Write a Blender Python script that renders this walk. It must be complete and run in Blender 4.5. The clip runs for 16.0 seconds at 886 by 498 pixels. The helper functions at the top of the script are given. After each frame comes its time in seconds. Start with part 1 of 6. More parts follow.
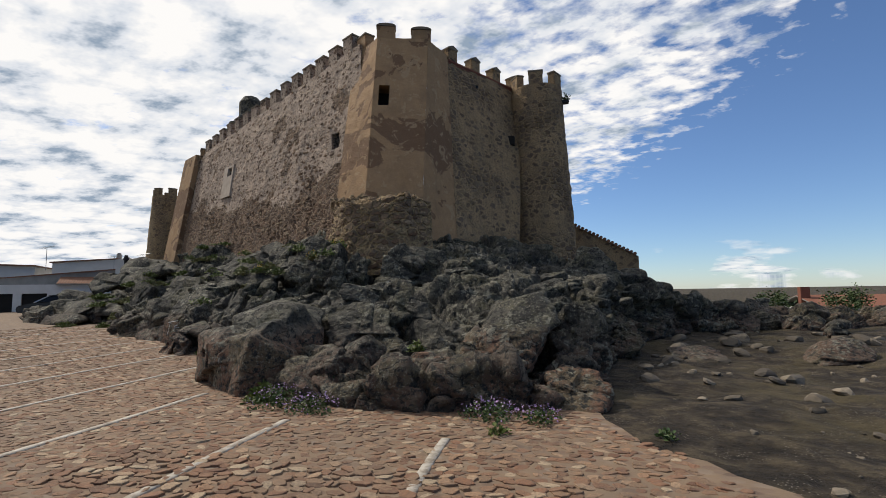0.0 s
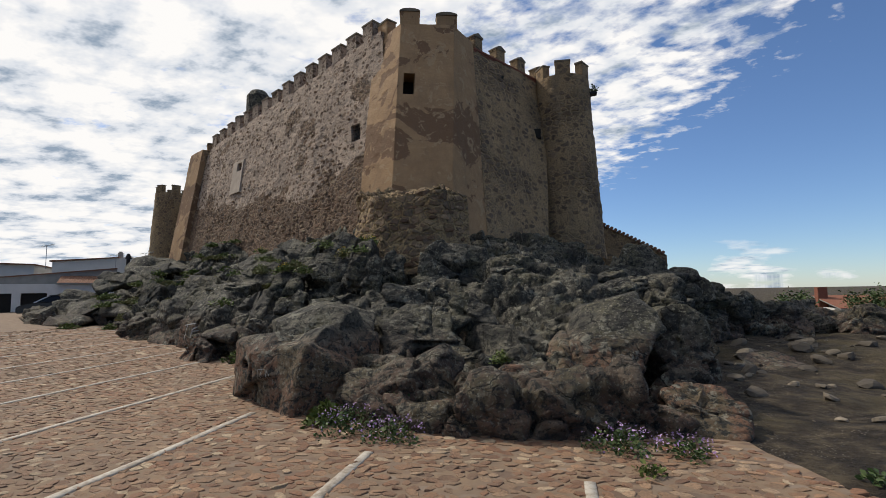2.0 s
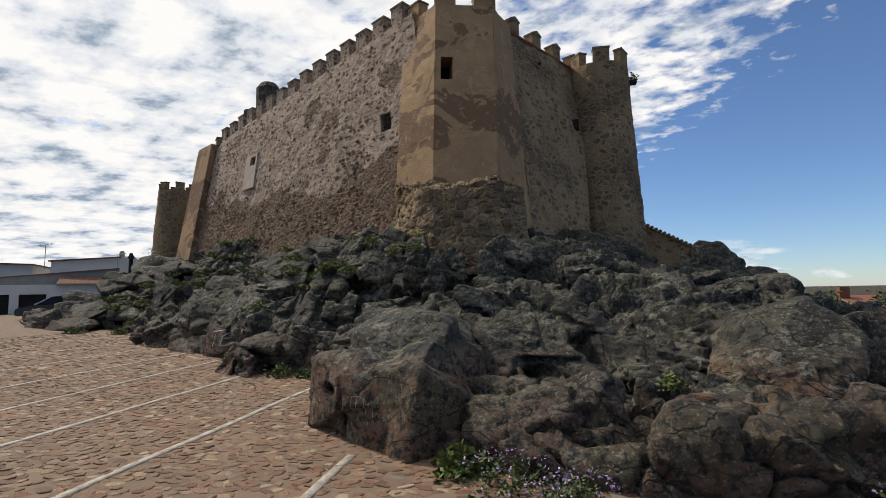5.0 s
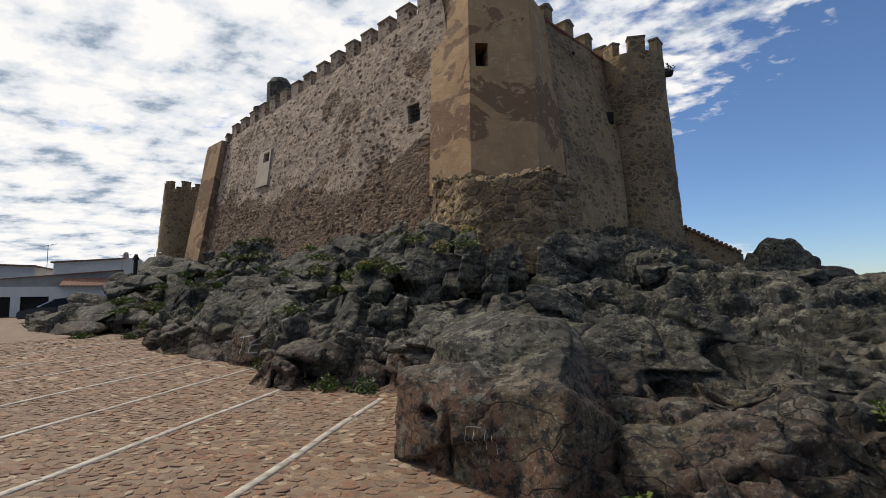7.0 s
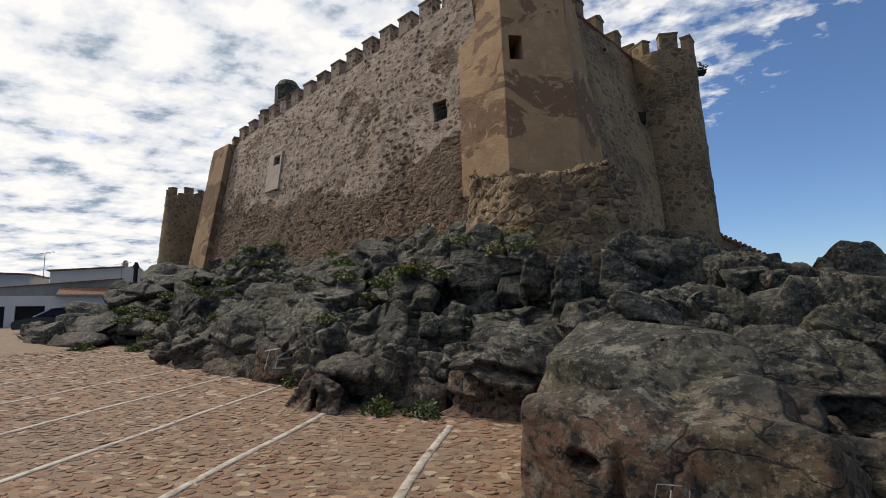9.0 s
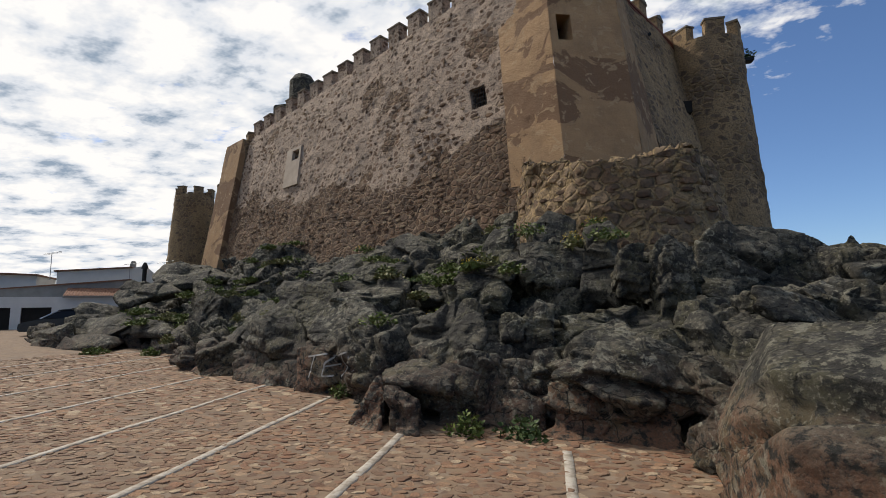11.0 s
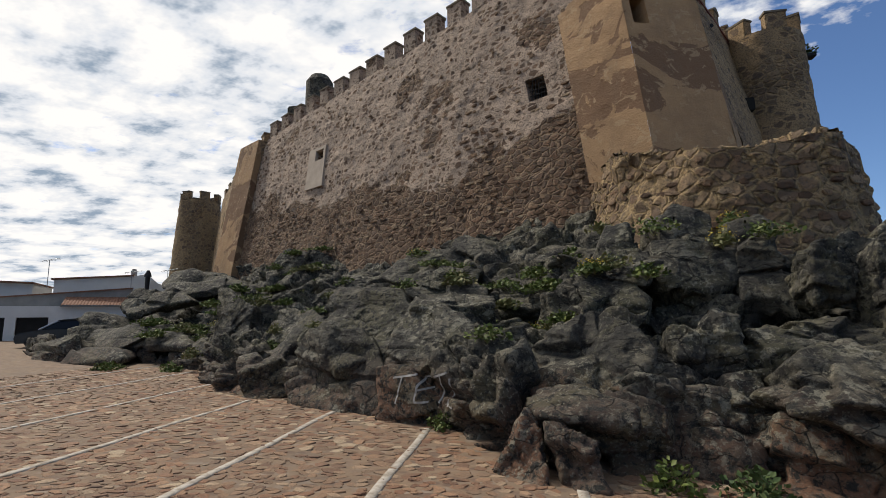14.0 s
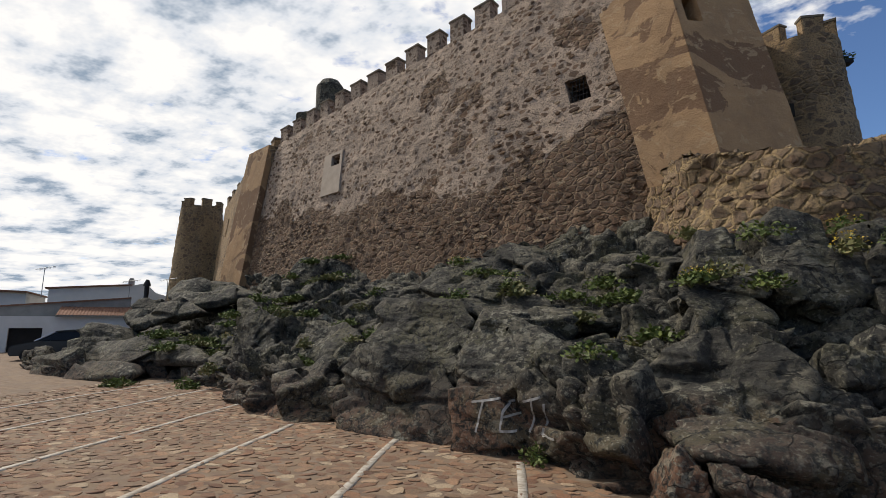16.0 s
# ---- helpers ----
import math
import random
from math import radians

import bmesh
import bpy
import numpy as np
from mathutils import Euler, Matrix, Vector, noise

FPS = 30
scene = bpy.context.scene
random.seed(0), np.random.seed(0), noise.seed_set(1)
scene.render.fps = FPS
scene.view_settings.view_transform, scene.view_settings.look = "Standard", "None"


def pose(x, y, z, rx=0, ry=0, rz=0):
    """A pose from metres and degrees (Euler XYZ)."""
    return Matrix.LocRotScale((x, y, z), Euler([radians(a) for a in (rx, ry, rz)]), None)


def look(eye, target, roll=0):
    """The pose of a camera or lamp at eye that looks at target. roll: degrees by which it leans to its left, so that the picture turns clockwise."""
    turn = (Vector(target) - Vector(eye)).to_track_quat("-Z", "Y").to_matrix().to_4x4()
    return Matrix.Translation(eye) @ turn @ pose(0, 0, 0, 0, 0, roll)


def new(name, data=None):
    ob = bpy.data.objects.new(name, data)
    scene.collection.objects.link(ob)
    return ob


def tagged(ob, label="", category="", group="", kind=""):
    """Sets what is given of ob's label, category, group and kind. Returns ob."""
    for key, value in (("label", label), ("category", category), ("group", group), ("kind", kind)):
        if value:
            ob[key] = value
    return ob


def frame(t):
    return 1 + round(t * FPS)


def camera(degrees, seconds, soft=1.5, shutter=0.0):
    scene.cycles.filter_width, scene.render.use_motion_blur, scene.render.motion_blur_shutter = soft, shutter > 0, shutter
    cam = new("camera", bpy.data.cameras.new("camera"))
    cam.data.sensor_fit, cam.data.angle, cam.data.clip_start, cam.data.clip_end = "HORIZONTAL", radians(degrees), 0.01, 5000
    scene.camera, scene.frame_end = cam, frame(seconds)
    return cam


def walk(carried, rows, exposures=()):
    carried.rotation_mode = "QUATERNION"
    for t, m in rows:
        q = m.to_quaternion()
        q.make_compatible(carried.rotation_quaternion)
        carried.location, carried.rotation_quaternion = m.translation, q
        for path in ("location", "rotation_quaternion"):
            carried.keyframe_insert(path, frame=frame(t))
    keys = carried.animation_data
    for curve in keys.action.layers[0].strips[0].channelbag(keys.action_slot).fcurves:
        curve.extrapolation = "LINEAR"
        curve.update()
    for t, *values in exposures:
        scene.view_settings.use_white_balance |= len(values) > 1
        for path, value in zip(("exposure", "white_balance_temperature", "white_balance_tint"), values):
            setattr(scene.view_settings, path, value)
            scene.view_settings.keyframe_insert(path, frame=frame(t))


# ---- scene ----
import itertools
cam = camera(86.0, 16.0, soft=0.8)
METRES, EYE, TILT, LEAN, TURN = 13.2, 1.65, 0.0, 0.0, 12.2
ROWS = [
    (0.0, 0.0, 0.0, 0.0, 0.08, 5.1, 0.93),
    (0.5, -0.0247, 0.0224, 0.001, -0.0, 5.16, 0.88),
    (1.0, -0.0477, 0.0452, 0.0005, -0.11, 5.09, 0.89),
    (1.5, -0.0708, 0.0694, 0.002, -0.12, 5.06, 0.89),
    (2.0, -0.0956, 0.0884, 0.003, -0.16, 5.07, 0.87),
    (2.5, -0.1159, 0.1062, 0.0048, -0.32, 5.0, 0.89),
    (3.0, -0.1363, 0.1269, 0.0062, -0.46, 4.93, 0.91),
    (3.5, -0.1588, 0.1449, 0.0059, -0.48, 4.98, 0.91),
    (4.0, -0.1808, 0.1623, 0.0094, -0.56, 5.0, 0.91),
    (6.5, -0.2917, 0.2722, 0.0097, -0.57, 5.27, 0.94),
    (7.0, -0.3167, 0.295, 0.0088, -0.61, 5.38, 0.9),
    (7.5, -0.3379, 0.3163, 0.0088, -0.71, 5.51, 0.92),
    (8.0, -0.358, 0.3413, 0.0088, -0.65, 5.89, 0.93),
    (8.5, -0.3795, 0.3647, 0.0066, -0.71, 6.35, 0.92),
    (9.0, -0.4026, 0.3874, 0.0064, -0.96, 6.59, 0.88),
    (11.5, -0.519, 0.5006, 0.003, -0.64, 6.97, 0.81),
    (12.0, -0.5428, 0.5172, 0.0055, -0.67, 7.07, 0.8),
    (12.5, -0.565, 0.5408, 0.0048, -0.69, 7.17, 0.8),
    (13.0, -0.5882, 0.5634, 0.0038, -0.79, 7.46, 0.75),
    (13.5, -0.6134, 0.5826, 0.0065, -1.18, 7.91, 0.66),
    (14.0, -0.6371, 0.6037, 0.0038, -1.41, 8.25, 0.63),
    (14.5, -0.6618, 0.6221, 0.0049, -1.45, 8.51, 0.59),
    (15.0, -0.6884, 0.6372, 0.0079, -1.72, 8.72, 0.52),
    (15.5, -0.711, 0.656, 0.0065, -2.03, 8.98, 0.46),
    (16.0, -0.7324, 0.6745, 0.0085, -2.29, 9.6, 0.4),
]
walk(cam, [(t, pose(0, 0, EYE, TILT, LEAN, TURN) @ pose(METRES * x, METRES * y, METRES * z, 90 + pitch, roll, yaw)) for t, x, y, z, yaw, pitch, roll in ROWS], ((0.0, -0.36, 6450, 11), (16.0, -0.31, 6500, 11)))

# ---- light: bright broken cloud, a veiled sun behind the castle ----
SUN_AZ, SUN_EL = 65.0, 48.0          # degrees left of +y, degrees above the horizon
sun_dir = Vector((-math.sin(radians(SUN_AZ)) * math.cos(radians(SUN_EL)), math.cos(radians(SUN_AZ)) * math.cos(radians(SUN_EL)), math.sin(radians(SUN_EL))))
sun = new("sun", bpy.data.lights.new("sun", "SUN"))
sun.data.energy, sun.data.angle, sun.data.color = 4.6, radians(3), (1.0, 0.92, 0.79)
sun.matrix_world = look(sun_dir * 60, (0, 0, 0))


def nodes_of(tree):
    """A short way to add and join nodes: N(type, inputs..., attributes...)."""
    def N(kind, ins=(), **attrs):
        n = tree.nodes.new(kind)
        if "operation" in attrs:
            n.operation = attrs["operation"]
        if "use_clamp" in attrs:
            n.use_clamp = attrs["use_clamp"]
        if "feature" in attrs:
            n.feature = attrs["feature"]
        if "data_type" in attrs:
            n.data_type = attrs["data_type"]
        if "blend_type" in attrs:
            n.blend_type = attrs["blend_type"]
        if "sky_type" in attrs:
            n.sky_type = attrs["sky_type"]
        if "sun_disc" in attrs:
            n.sun_disc = attrs["sun_disc"]
        if "sun_elevation" in attrs:
            n.sun_elevation = attrs["sun_elevation"]
        if "sun_rotation" in attrs:
            n.sun_rotation = attrs["sun_rotation"]
        if "altitude" in attrs:
            n.altitude = attrs["altitude"]
        if "dust_density" in attrs:
            n.dust_density = attrs["dust_density"]
        if "ozone_density" in attrs:
            n.ozone_density = attrs["ozone_density"]
        if "vector_type" in attrs:
            n.vector_type = attrs["vector_type"]
        for k, v in (ins.items() if isinstance(ins, dict) else enumerate(ins)):
            if v is None:
                continue
            if isinstance(v, bpy.types.NodeSocket):
                tree.links.new(v, n.inputs[k])
            else:
                n.inputs[k].default_value = v
        return n
    return N


def math_node(N, op, a, b=None, clamp=False):
    return N("ShaderNodeMath", [a, b] if b is not None else [a], operation=op, use_clamp=clamp).outputs[0]


def ramp(N, fac, stops):
    n = N("ShaderNodeValToRGB", [fac])
    e = n.color_ramp.elements
    while len(e) < len(stops):
        e.new(0.5)
    for el, (p, c) in zip(e, stops):
        el.position = p
        el.color = (*c, 1) if isinstance(c, tuple) else (c, c, c, 1)
    return n.outputs[0]


def mix(N, fac, a, b, blend="MIX"):
    n = N("ShaderNodeMix", data_type="RGBA", blend_type=blend)
    for i, v in ((0, fac), (6, a), (7, b)):
        if isinstance(v, bpy.types.NodeSocket):
            n.id_data.links.new(v, n.inputs[i])
        else:
            n.inputs[i].default_value = v if i == 0 else (*v, 1)
    return n.outputs[2]


def make_world():
    w = bpy.data.worlds.new("sky")
    scene.world = w
    w.use_nodes = True
    t = w.node_tree
    t.nodes.clear()
    N = nodes_of(t)
    sky = N("ShaderNodeTexSky", sky_type="NISHITA", sun_disc=False, sun_elevation=radians(SUN_EL), sun_rotation=radians(-SUN_AZ), altitude=900, dust_density=0.3, ozone_density=4.0)
    way = N("ShaderNodeTexCoord").outputs["Generated"]
    xyz = N("ShaderNodeSeparateXYZ", [way]).outputs
    up = math_node(N, "MAXIMUM", xyz[2], 0.02)
    flat = N("ShaderNodeCombineXYZ", [math_node(N, "DIVIDE", xyz[0], math_node(N, "ADD", up, 0.12)), math_node(N, "DIVIDE", xyz[1], math_node(N, "ADD", up, 0.12)), 0.0]).outputs[0]
    # a sheet of small fleecy clouds, thicker away to -x, torn into rows
    turned = N("ShaderNodeMapping", [flat], vector_type="POINT")
    turned.inputs["Rotation"].default_value = (0, 0, radians(35))
    turned.inputs["Scale"].default_value = (1.0, 1.25, 1)
    fleece = N("ShaderNodeTexNoise", {"Vector": turned.outputs[0], "Scale": 9.5, "Detail": 6.0, "Roughness": 0.55, "Distortion": 0.1}).outputs[0]
    rows_ = N("ShaderNodeTexNoise", {"Vector": turned.outputs[0], "Scale": 1.1, "Detail": 3.0, "Roughness": 0.5}).outputs[0]
    sx = N("ShaderNodeSeparateXYZ", [flat]).outputs
    ahead = math_node(N, "MULTIPLY", math_node(N, "ABSOLUTE", sx[1]), 0.33)
    behind = math_node(N, "MULTIPLY", math_node(N, "MAXIMUM", math_node(N, "MULTIPLY", sx[1], -1.0), 0.0), 1.1)
    bank = math_node(N, "ADD", sx[0], math_node(N, "ADD", ahead, behind))
    side = math_node(N, "ADD", N("ShaderNodeMapRange", {0: bank, 1: -0.5, 2: 1.0, 3: 0.32, 4: 0.08}).outputs[0], N("ShaderNodeMapRange", {0: bank, 1: 1.07, 2: 1.65, 3: 0.0, 4: -0.45}).outputs[0])
    cover = math_node(N, "ADD", math_node(N, "ADD", fleece, side), math_node(N, "MULTIPLY", math_node(N, "SUBTRACT", rows_, 0.5), 0.55))
    mask = N("ShaderNodeMapRange", {0: cover, 1: 0.42, 2: 0.66, 3: 0.0, 4: 1.0}).outputs[0]
    # low puffs over the horizon
    puff = N("ShaderNodeTexNoise", {"Vector": N("ShaderNodeMapping", {0: way, 3: (1, 1, 3.2)}).outputs[0], "Scale": 6.5, "Detail": 6.0, "Roughness": 0.55}).outputs[0]
    low = N("ShaderNodeMapRange", {0: xyz[2], 1: 0.02, 2: 0.11, 3: 1.0, 4: 0.0}).outputs[0]
    puffs = N("ShaderNodeMapRange", {0: math_node(N, "ADD", puff, math_node(N, "MULTIPLY", low, 0.16)), 1: 0.66, 2: 0.74, 3: 0.0, 4: 1.0}).outputs[0]
    mask = math_node(N, "MAXIMUM", mask, math_node(N, "MULTIPLY", puffs, low))
    thick = N("ShaderNodeTexNoise", {"Vector": turned.outputs[0], "Scale": 3.0, "Detail": 5.0, "Roughness": 0.6}).outputs[0]
    white = ramp(N, thick, [(0.36, (0.34, 0.43, 0.54)), (0.45, (0.84, 0.88, 0.93)), (0.56, (1.13, 1.11, 1.07))])
    blue = N("ShaderNodeBackground", [mix(N, 1.0, sky.outputs[0], (0.9, 0.98, 1.08), "MULTIPLY"), 0.14]).outputs[0]
    cloud = N("ShaderNodeBackground", [white, 1.12]).outputs[0]
    out = N("ShaderNodeMixShader", [mask, blue, cloud]).outputs[0]
    N("ShaderNodeOutputWorld", [out])


make_world()


# ---- noise on arrays of points ----
def hash3(i, j, k, seed):
    n = (i.astype(np.int64) * 73856093) ^ (j.astype(np.int64) * 19349663) ^ (k.astype(np.int64) * 83492791) ^ (seed * 2654435761)
    n = (n ^ (n >> 13)) * 1274126177 & 0x7FFFFFFF
    n = (n ^ (n >> 16)) * 668265263 & 0x7FFFFFFF
    return ((n ^ (n >> 15)) & 0xFFFFFF) / float(0xFFFFFF)


def value_noise(p, seed=0):
    c = np.floor(p)
    f = p - c
    f = f * f * (3 - 2 * f)
    c = c.astype(np.int64)
    out = 0
    for dx in (0, 1):
        for dy in (0, 1):
            for dz in (0, 1):
                w = (f[:, 0] if dx else 1 - f[:, 0]) * (f[:, 1] if dy else 1 - f[:, 1]) * (f[:, 2] if dz else 1 - f[:, 2])
                out = out + w * hash3(c[:, 0] + dx, c[:, 1] + dy, c[:, 2] + dz, seed)
    return out * 2 - 1


def fbm(p, octaves=4, seed=0, gain=0.5):
    out, a = 0, 1.0
    for o in range(octaves):
        out = out + a * value_noise(p * 2.0 ** o + 17.3 * o, seed + o)
        a *= gain
    return out


def blocks(p, seed=0):
    """Broken rock: each cell is a block with its own set-back and tilt. Returns the relief and the distance to the joint."""
    c = np.floor(p).astype(np.int64)
    n = len(p)
    best, second = np.full(n, 9.0), np.full(n, 9.0)
    rel, joint = np.zeros(n), None
    for dx in (-1, 0, 1):
        for dy in (-1, 0, 1):
            for dz in (-1, 0, 1):
                i, j, k = c[:, 0] + dx, c[:, 1] + dy, c[:, 2] + dz
                q = np.stack([i + hash3(i, j, k, seed), j + hash3(i, j, k, seed + 1), k + hash3(i, j, k, seed + 2)], 1)
                d = p - q
                dist = np.abs(d).max(1) * 0.8 + np.sqrt((d * d).sum(1)) * 0.25
                near = dist < best
                second = np.where(near, best, np.minimum(second, dist))
                r = (hash3(i, j, k, seed + 3) - 0.5) * 2 + 2.4 * ((hash3(i, j, k, seed + 4) - 0.5) * d[:, 0] + (hash3(i, j, k, seed + 5) - 0.5) * d[:, 1] + (hash3(i, j, k, seed + 6) - 0.5) * d[:, 2])
                rel = np.where(near, r, rel)
                best = np.minimum(best, dist)
    return rel, second - best


def slabs(p, seed=0):
    """Broken rock as a heap of tilted, flat-topped, square-edged blocks."""
    c = np.floor(p).astype(np.int64)
    best = np.full(len(p), -2.0)
    for dx in (-1, 0, 1):
        for dy in (-1, 0, 1):
            for dz in (-1, 0, 1):
                i, j, k = c[:, 0] + dx, c[:, 1] + dy, c[:, 2] + dz
                h = [hash3(i, j, k, seed + n) for n in range(8)]
                e = p - np.stack([i + h[0], j + h[1], k + h[2]], 1)
                a, b = (h[3] - 0.5) * 1.5, (h[4] - 0.5) * 1.1
                x = e[:, 0] * np.cos(a) - e[:, 1] * np.sin(a)
                y = e[:, 0] * np.sin(a) + e[:, 1] * np.cos(a)
                u, z = x * np.cos(b) - e[:, 2] * np.sin(b), x * np.sin(b) + e[:, 2] * np.cos(b)
                size = 0.30 + 0.36 * h[5]
                away = np.maximum(np.maximum(np.abs(u) / 1.15, np.abs(y)), np.abs(z) / 0.85) - size
                top = (h[6] - 0.5) * 1.6 + (h[7] - 0.5) * 1.5 * u + (h[3] - 0.5) * 1.6 * y + (h[5] - 0.5) * 1.2 * z
                best = np.maximum(best, top - 12.0 * np.maximum(away, 0))
    return best


# ---- building helpers ----
def mesh_from(name, verts, faces, material=None, smooth=False):
    me = bpy.data.meshes.new(name)
    me.from_pydata([tuple(v) for v in verts], [], [tuple(f) for f in faces])
    if material:
        me.materials.append(material)
    if smooth:
        me.polygons.foreach_set("use_smooth", [True] * len(me.polygons))
    me.update()
    return me


def grid_mesh(name, P, material, smooth=False, skip=None):
    """A sheet through an array of points, rows x columns x 3."""
    r, c = P.shape[:2]
    idx = np.arange(r * c).reshape(r, c)
    q = np.stack([idx[:-1, :-1], idx[:-1, 1:], idx[1:, 1:], idx[1:, :-1]], -1)
    q = q[~skip] if skip is not None else q.reshape(-1, 4)
    me = bpy.data.meshes.new(name)
    me.vertices.add(r * c)
    me.vertices.foreach_set("co", P.reshape(-1))
    me.loops.add(q.size)
    me.loops.foreach_set("vertex_index", q.reshape(-1))
    me.polygons.add(len(q))
    me.polygons.foreach_set("loop_start", np.arange(len(q)) * 4)
    if smooth:
        me.polygons.foreach_set("use_smooth", np.ones(len(q), dtype=bool))
    me.materials.append(material)
    me.update(calc_edges=True)
    return me


def part(name, bm, material, parent=None, label=""):
    """Links a bmesh (or mesh) as one mesh object under a thing."""
    if isinstance(bm, bmesh.types.BMesh):
        me = bpy.data.meshes.new(name)
        bmesh.ops.recalc_face_normals(bm, faces=bm.faces)
        bm.to_mesh(me)
        bm.free()
        me.materials.append(material)
    else:
        me = bm
    ob = new(name, me)
    if parent:
        ob.parent = parent
    return tagged(ob, label)


def box(size, at=(0, 0, 0), bevel=0.0, turn=None, bm=None):
    bm = bm or bmesh.new()
    got = bmesh.ops.create_cube(bm, size=1)["verts"]
    m = Matrix.Translation(at) @ (turn or Matrix()) @ Matrix.Diagonal((*size, 1))
    bmesh.ops.transform(bm, matrix=m, verts=got)
    if bevel:
        bmesh.ops.bevel(bm, geom=list({e for v in got for e in v.link_edges}), offset=bevel, segments=2, affect="EDGES")
    return bm


def tube(bm, a, b, r0, r1=None, seg=10):
    """A round bar from a to b."""
    a, b = Vector(a), Vector(b)
    got = bmesh.ops.create_cone(bm, cap_ends=True, segments=seg, radius1=r0, radius2=r1 if r1 is not None else r0, depth=(b - a).length)["verts"]
    bmesh.ops.transform(bm, matrix=Matrix.Translation((a + b) / 2) @ (b - a).to_track_quat("Z", "Y").to_matrix().to_4x4(), verts=got)
    return bm


# ---- materials ----
def material(name, build, rough=0.9, spec=0.25):
    m = bpy.data.materials.new(name)
    m.use_nodes = True
    t = m.node_tree
    t.nodes.clear()
    N = nodes_of(t)
    bsdf = N("ShaderNodeBsdfPrincipled", {"Roughness": rough, "Specular IOR Level": spec})
    pos = N("ShaderNodeNewGeometry").outputs["Position"]
    build(N, bsdf, pos, t.links.new)
    N("ShaderNodeOutputMaterial", [bsdf.outputs[0]])
    return m


def noise_of(N, pos, scale, detail=4.0, rough=0.55, stretch=None, distort=0.0):
    if stretch:
        pos = N("ShaderNodeMapping", {0: pos, 3: stretch}).outputs[0]
    return N("ShaderNodeTexNoise", {"Vector": pos, "Scale": scale, "Detail": detail, "Roughness": rough, "Distortion": distort}).outputs[0]


def bump(N, bsdf, link, height, strength, distance, prev=None):
    b = N("ShaderNodeBump", {"Height": height, "Strength": strength, "Distance": distance})
    if prev is not None:
        link(prev, b.inputs["Normal"])
    link(b.outputs[0], bsdf.inputs["Normal"])
    return b.outputs[0]


def build_rock(N, bsdf, pos, link, rust_to=(0.35, 1.15), rust_from=0.37, rust=(0.105, 0.06, 0.04)):
    big = noise_of(N, pos, 0.55, 4)
    mid = noise_of(N, pos, 1.8, 9, 0.66)
    grain = noise_of(N, pos, 9.0, 8, 0.72)
    fine = noise_of(N, pos, 38, 5, 0.7)
    col = ramp(N, mid, [(0.38, (0.015, 0.0145, 0.0135)), (0.46, (0.037, 0.035, 0.03)), (0.54, (0.07, 0.064, 0.05)), (0.64, (0.165, 0.148, 0.11))])
    z = N("ShaderNodeSeparateXYZ", [pos]).outputs[2]
    iron = math_node(N, "MULTIPLY", ramp(N, big, [(rust_from, 0.0), (rust_from + 0.13, 1.0)]), N("ShaderNodeMapRange", {0: z, 1: rust_to[0], 2: rust_to[1], 3: 0.9, 4: 0.0}).outputs[0])
    col = mix(N, math_node(N, "MULTIPLY", iron, ramp(N, grain, [(0.35, 0.4), (0.55, 1.0)])), col, rust)
    olive = ramp(N, noise_of(N, pos, 1.1, 8, 0.68), [(0.5, 0.0), (0.57, 0.6)])
    col = mix(N, olive, col, (0.085, 0.078, 0.043))
    # lichen, pale rosettes and specks; near-black where the grain noise is low
    rosette = math_node(N, "MULTIPLY", ramp(N, noise_of(N, pos, 6.5, 6, 0.62), [(0.54, 0.0), (0.57, 1.0)]), ramp(N, noise_of(N, pos, 0.8, 4), [(0.44, 0.0), (0.6, 0.85)]))
    col = mix(N, rosette, col, (0.22, 0.21, 0.165))
    speck = noise_of(N, pos, 24, 4, 0.6)
    col = mix(N, math_node(N, "MULTIPLY", ramp(N, speck, [(0.56, 0.0), (0.62, 0.8)]), ramp(N, big, [(0.42, 0.1), (0.6, 1.0)])), col, (0.23, 0.215, 0.165))
    col = mix(N, ramp(N, grain, [(0.42, 0.95), (0.49, 0.0)]), col, (0.013, 0.014, 0.013))
    col = mix(N, ramp(N, fine, [(0.35, 0.5), (0.55, 0.0)]), col, (0.05, 0.047, 0.04))
    # hairline joints
    sway = N("ShaderNodeVectorMath", [N("ShaderNodeTexNoise", {"Vector": pos, "Scale": 2.0, "Detail": 4.0}).outputs[1], (0.5, 0.5, 0.5)], operation="MULTIPLY").outputs[0]
    bent = N("ShaderNodeMapping", {0: N("ShaderNodeVectorMath", [pos, sway], operation="ADD").outputs[0], 2: (0.4, -0.25, 0.4), 3: (0.8, 1, 1.9)}).outputs[0]
    gap = N("ShaderNodeTexVoronoi", {"Vector": bent, "Scale": 1.7}, feature="DISTANCE_TO_EDGE").outputs["Distance"]
    joint = math_node(N, "MULTIPLY", ramp(N, gap, [(0.0, 1.0), (0.022, 0.0)]), ramp(N, noise_of(N, pos, 1.3, 3), [(0.42, 0.0), (0.55, 1.0)]))
    col = mix(N, joint, col, (0.015, 0.014, 0.012))
    link(col, bsdf.inputs["Base Color"])
    b = bump(N, bsdf, link, mid, 0.6, 0.10)
    chip = N("ShaderNodeTexVoronoi", {"Vector": bent, "Scale": 5.0})
    flake = math_node(N, "MULTIPLY", N("ShaderNodeSeparateColor", [chip.outputs["Color"]]).outputs[0], 1.0)
    b = bump(N, bsdf, link, math_node(N, "ADD", flake, chip.outputs["Distance"]), 0.7, 0.05, b)
    b = bump(N, bsdf, link, grain, 0.9, 0.06, b)
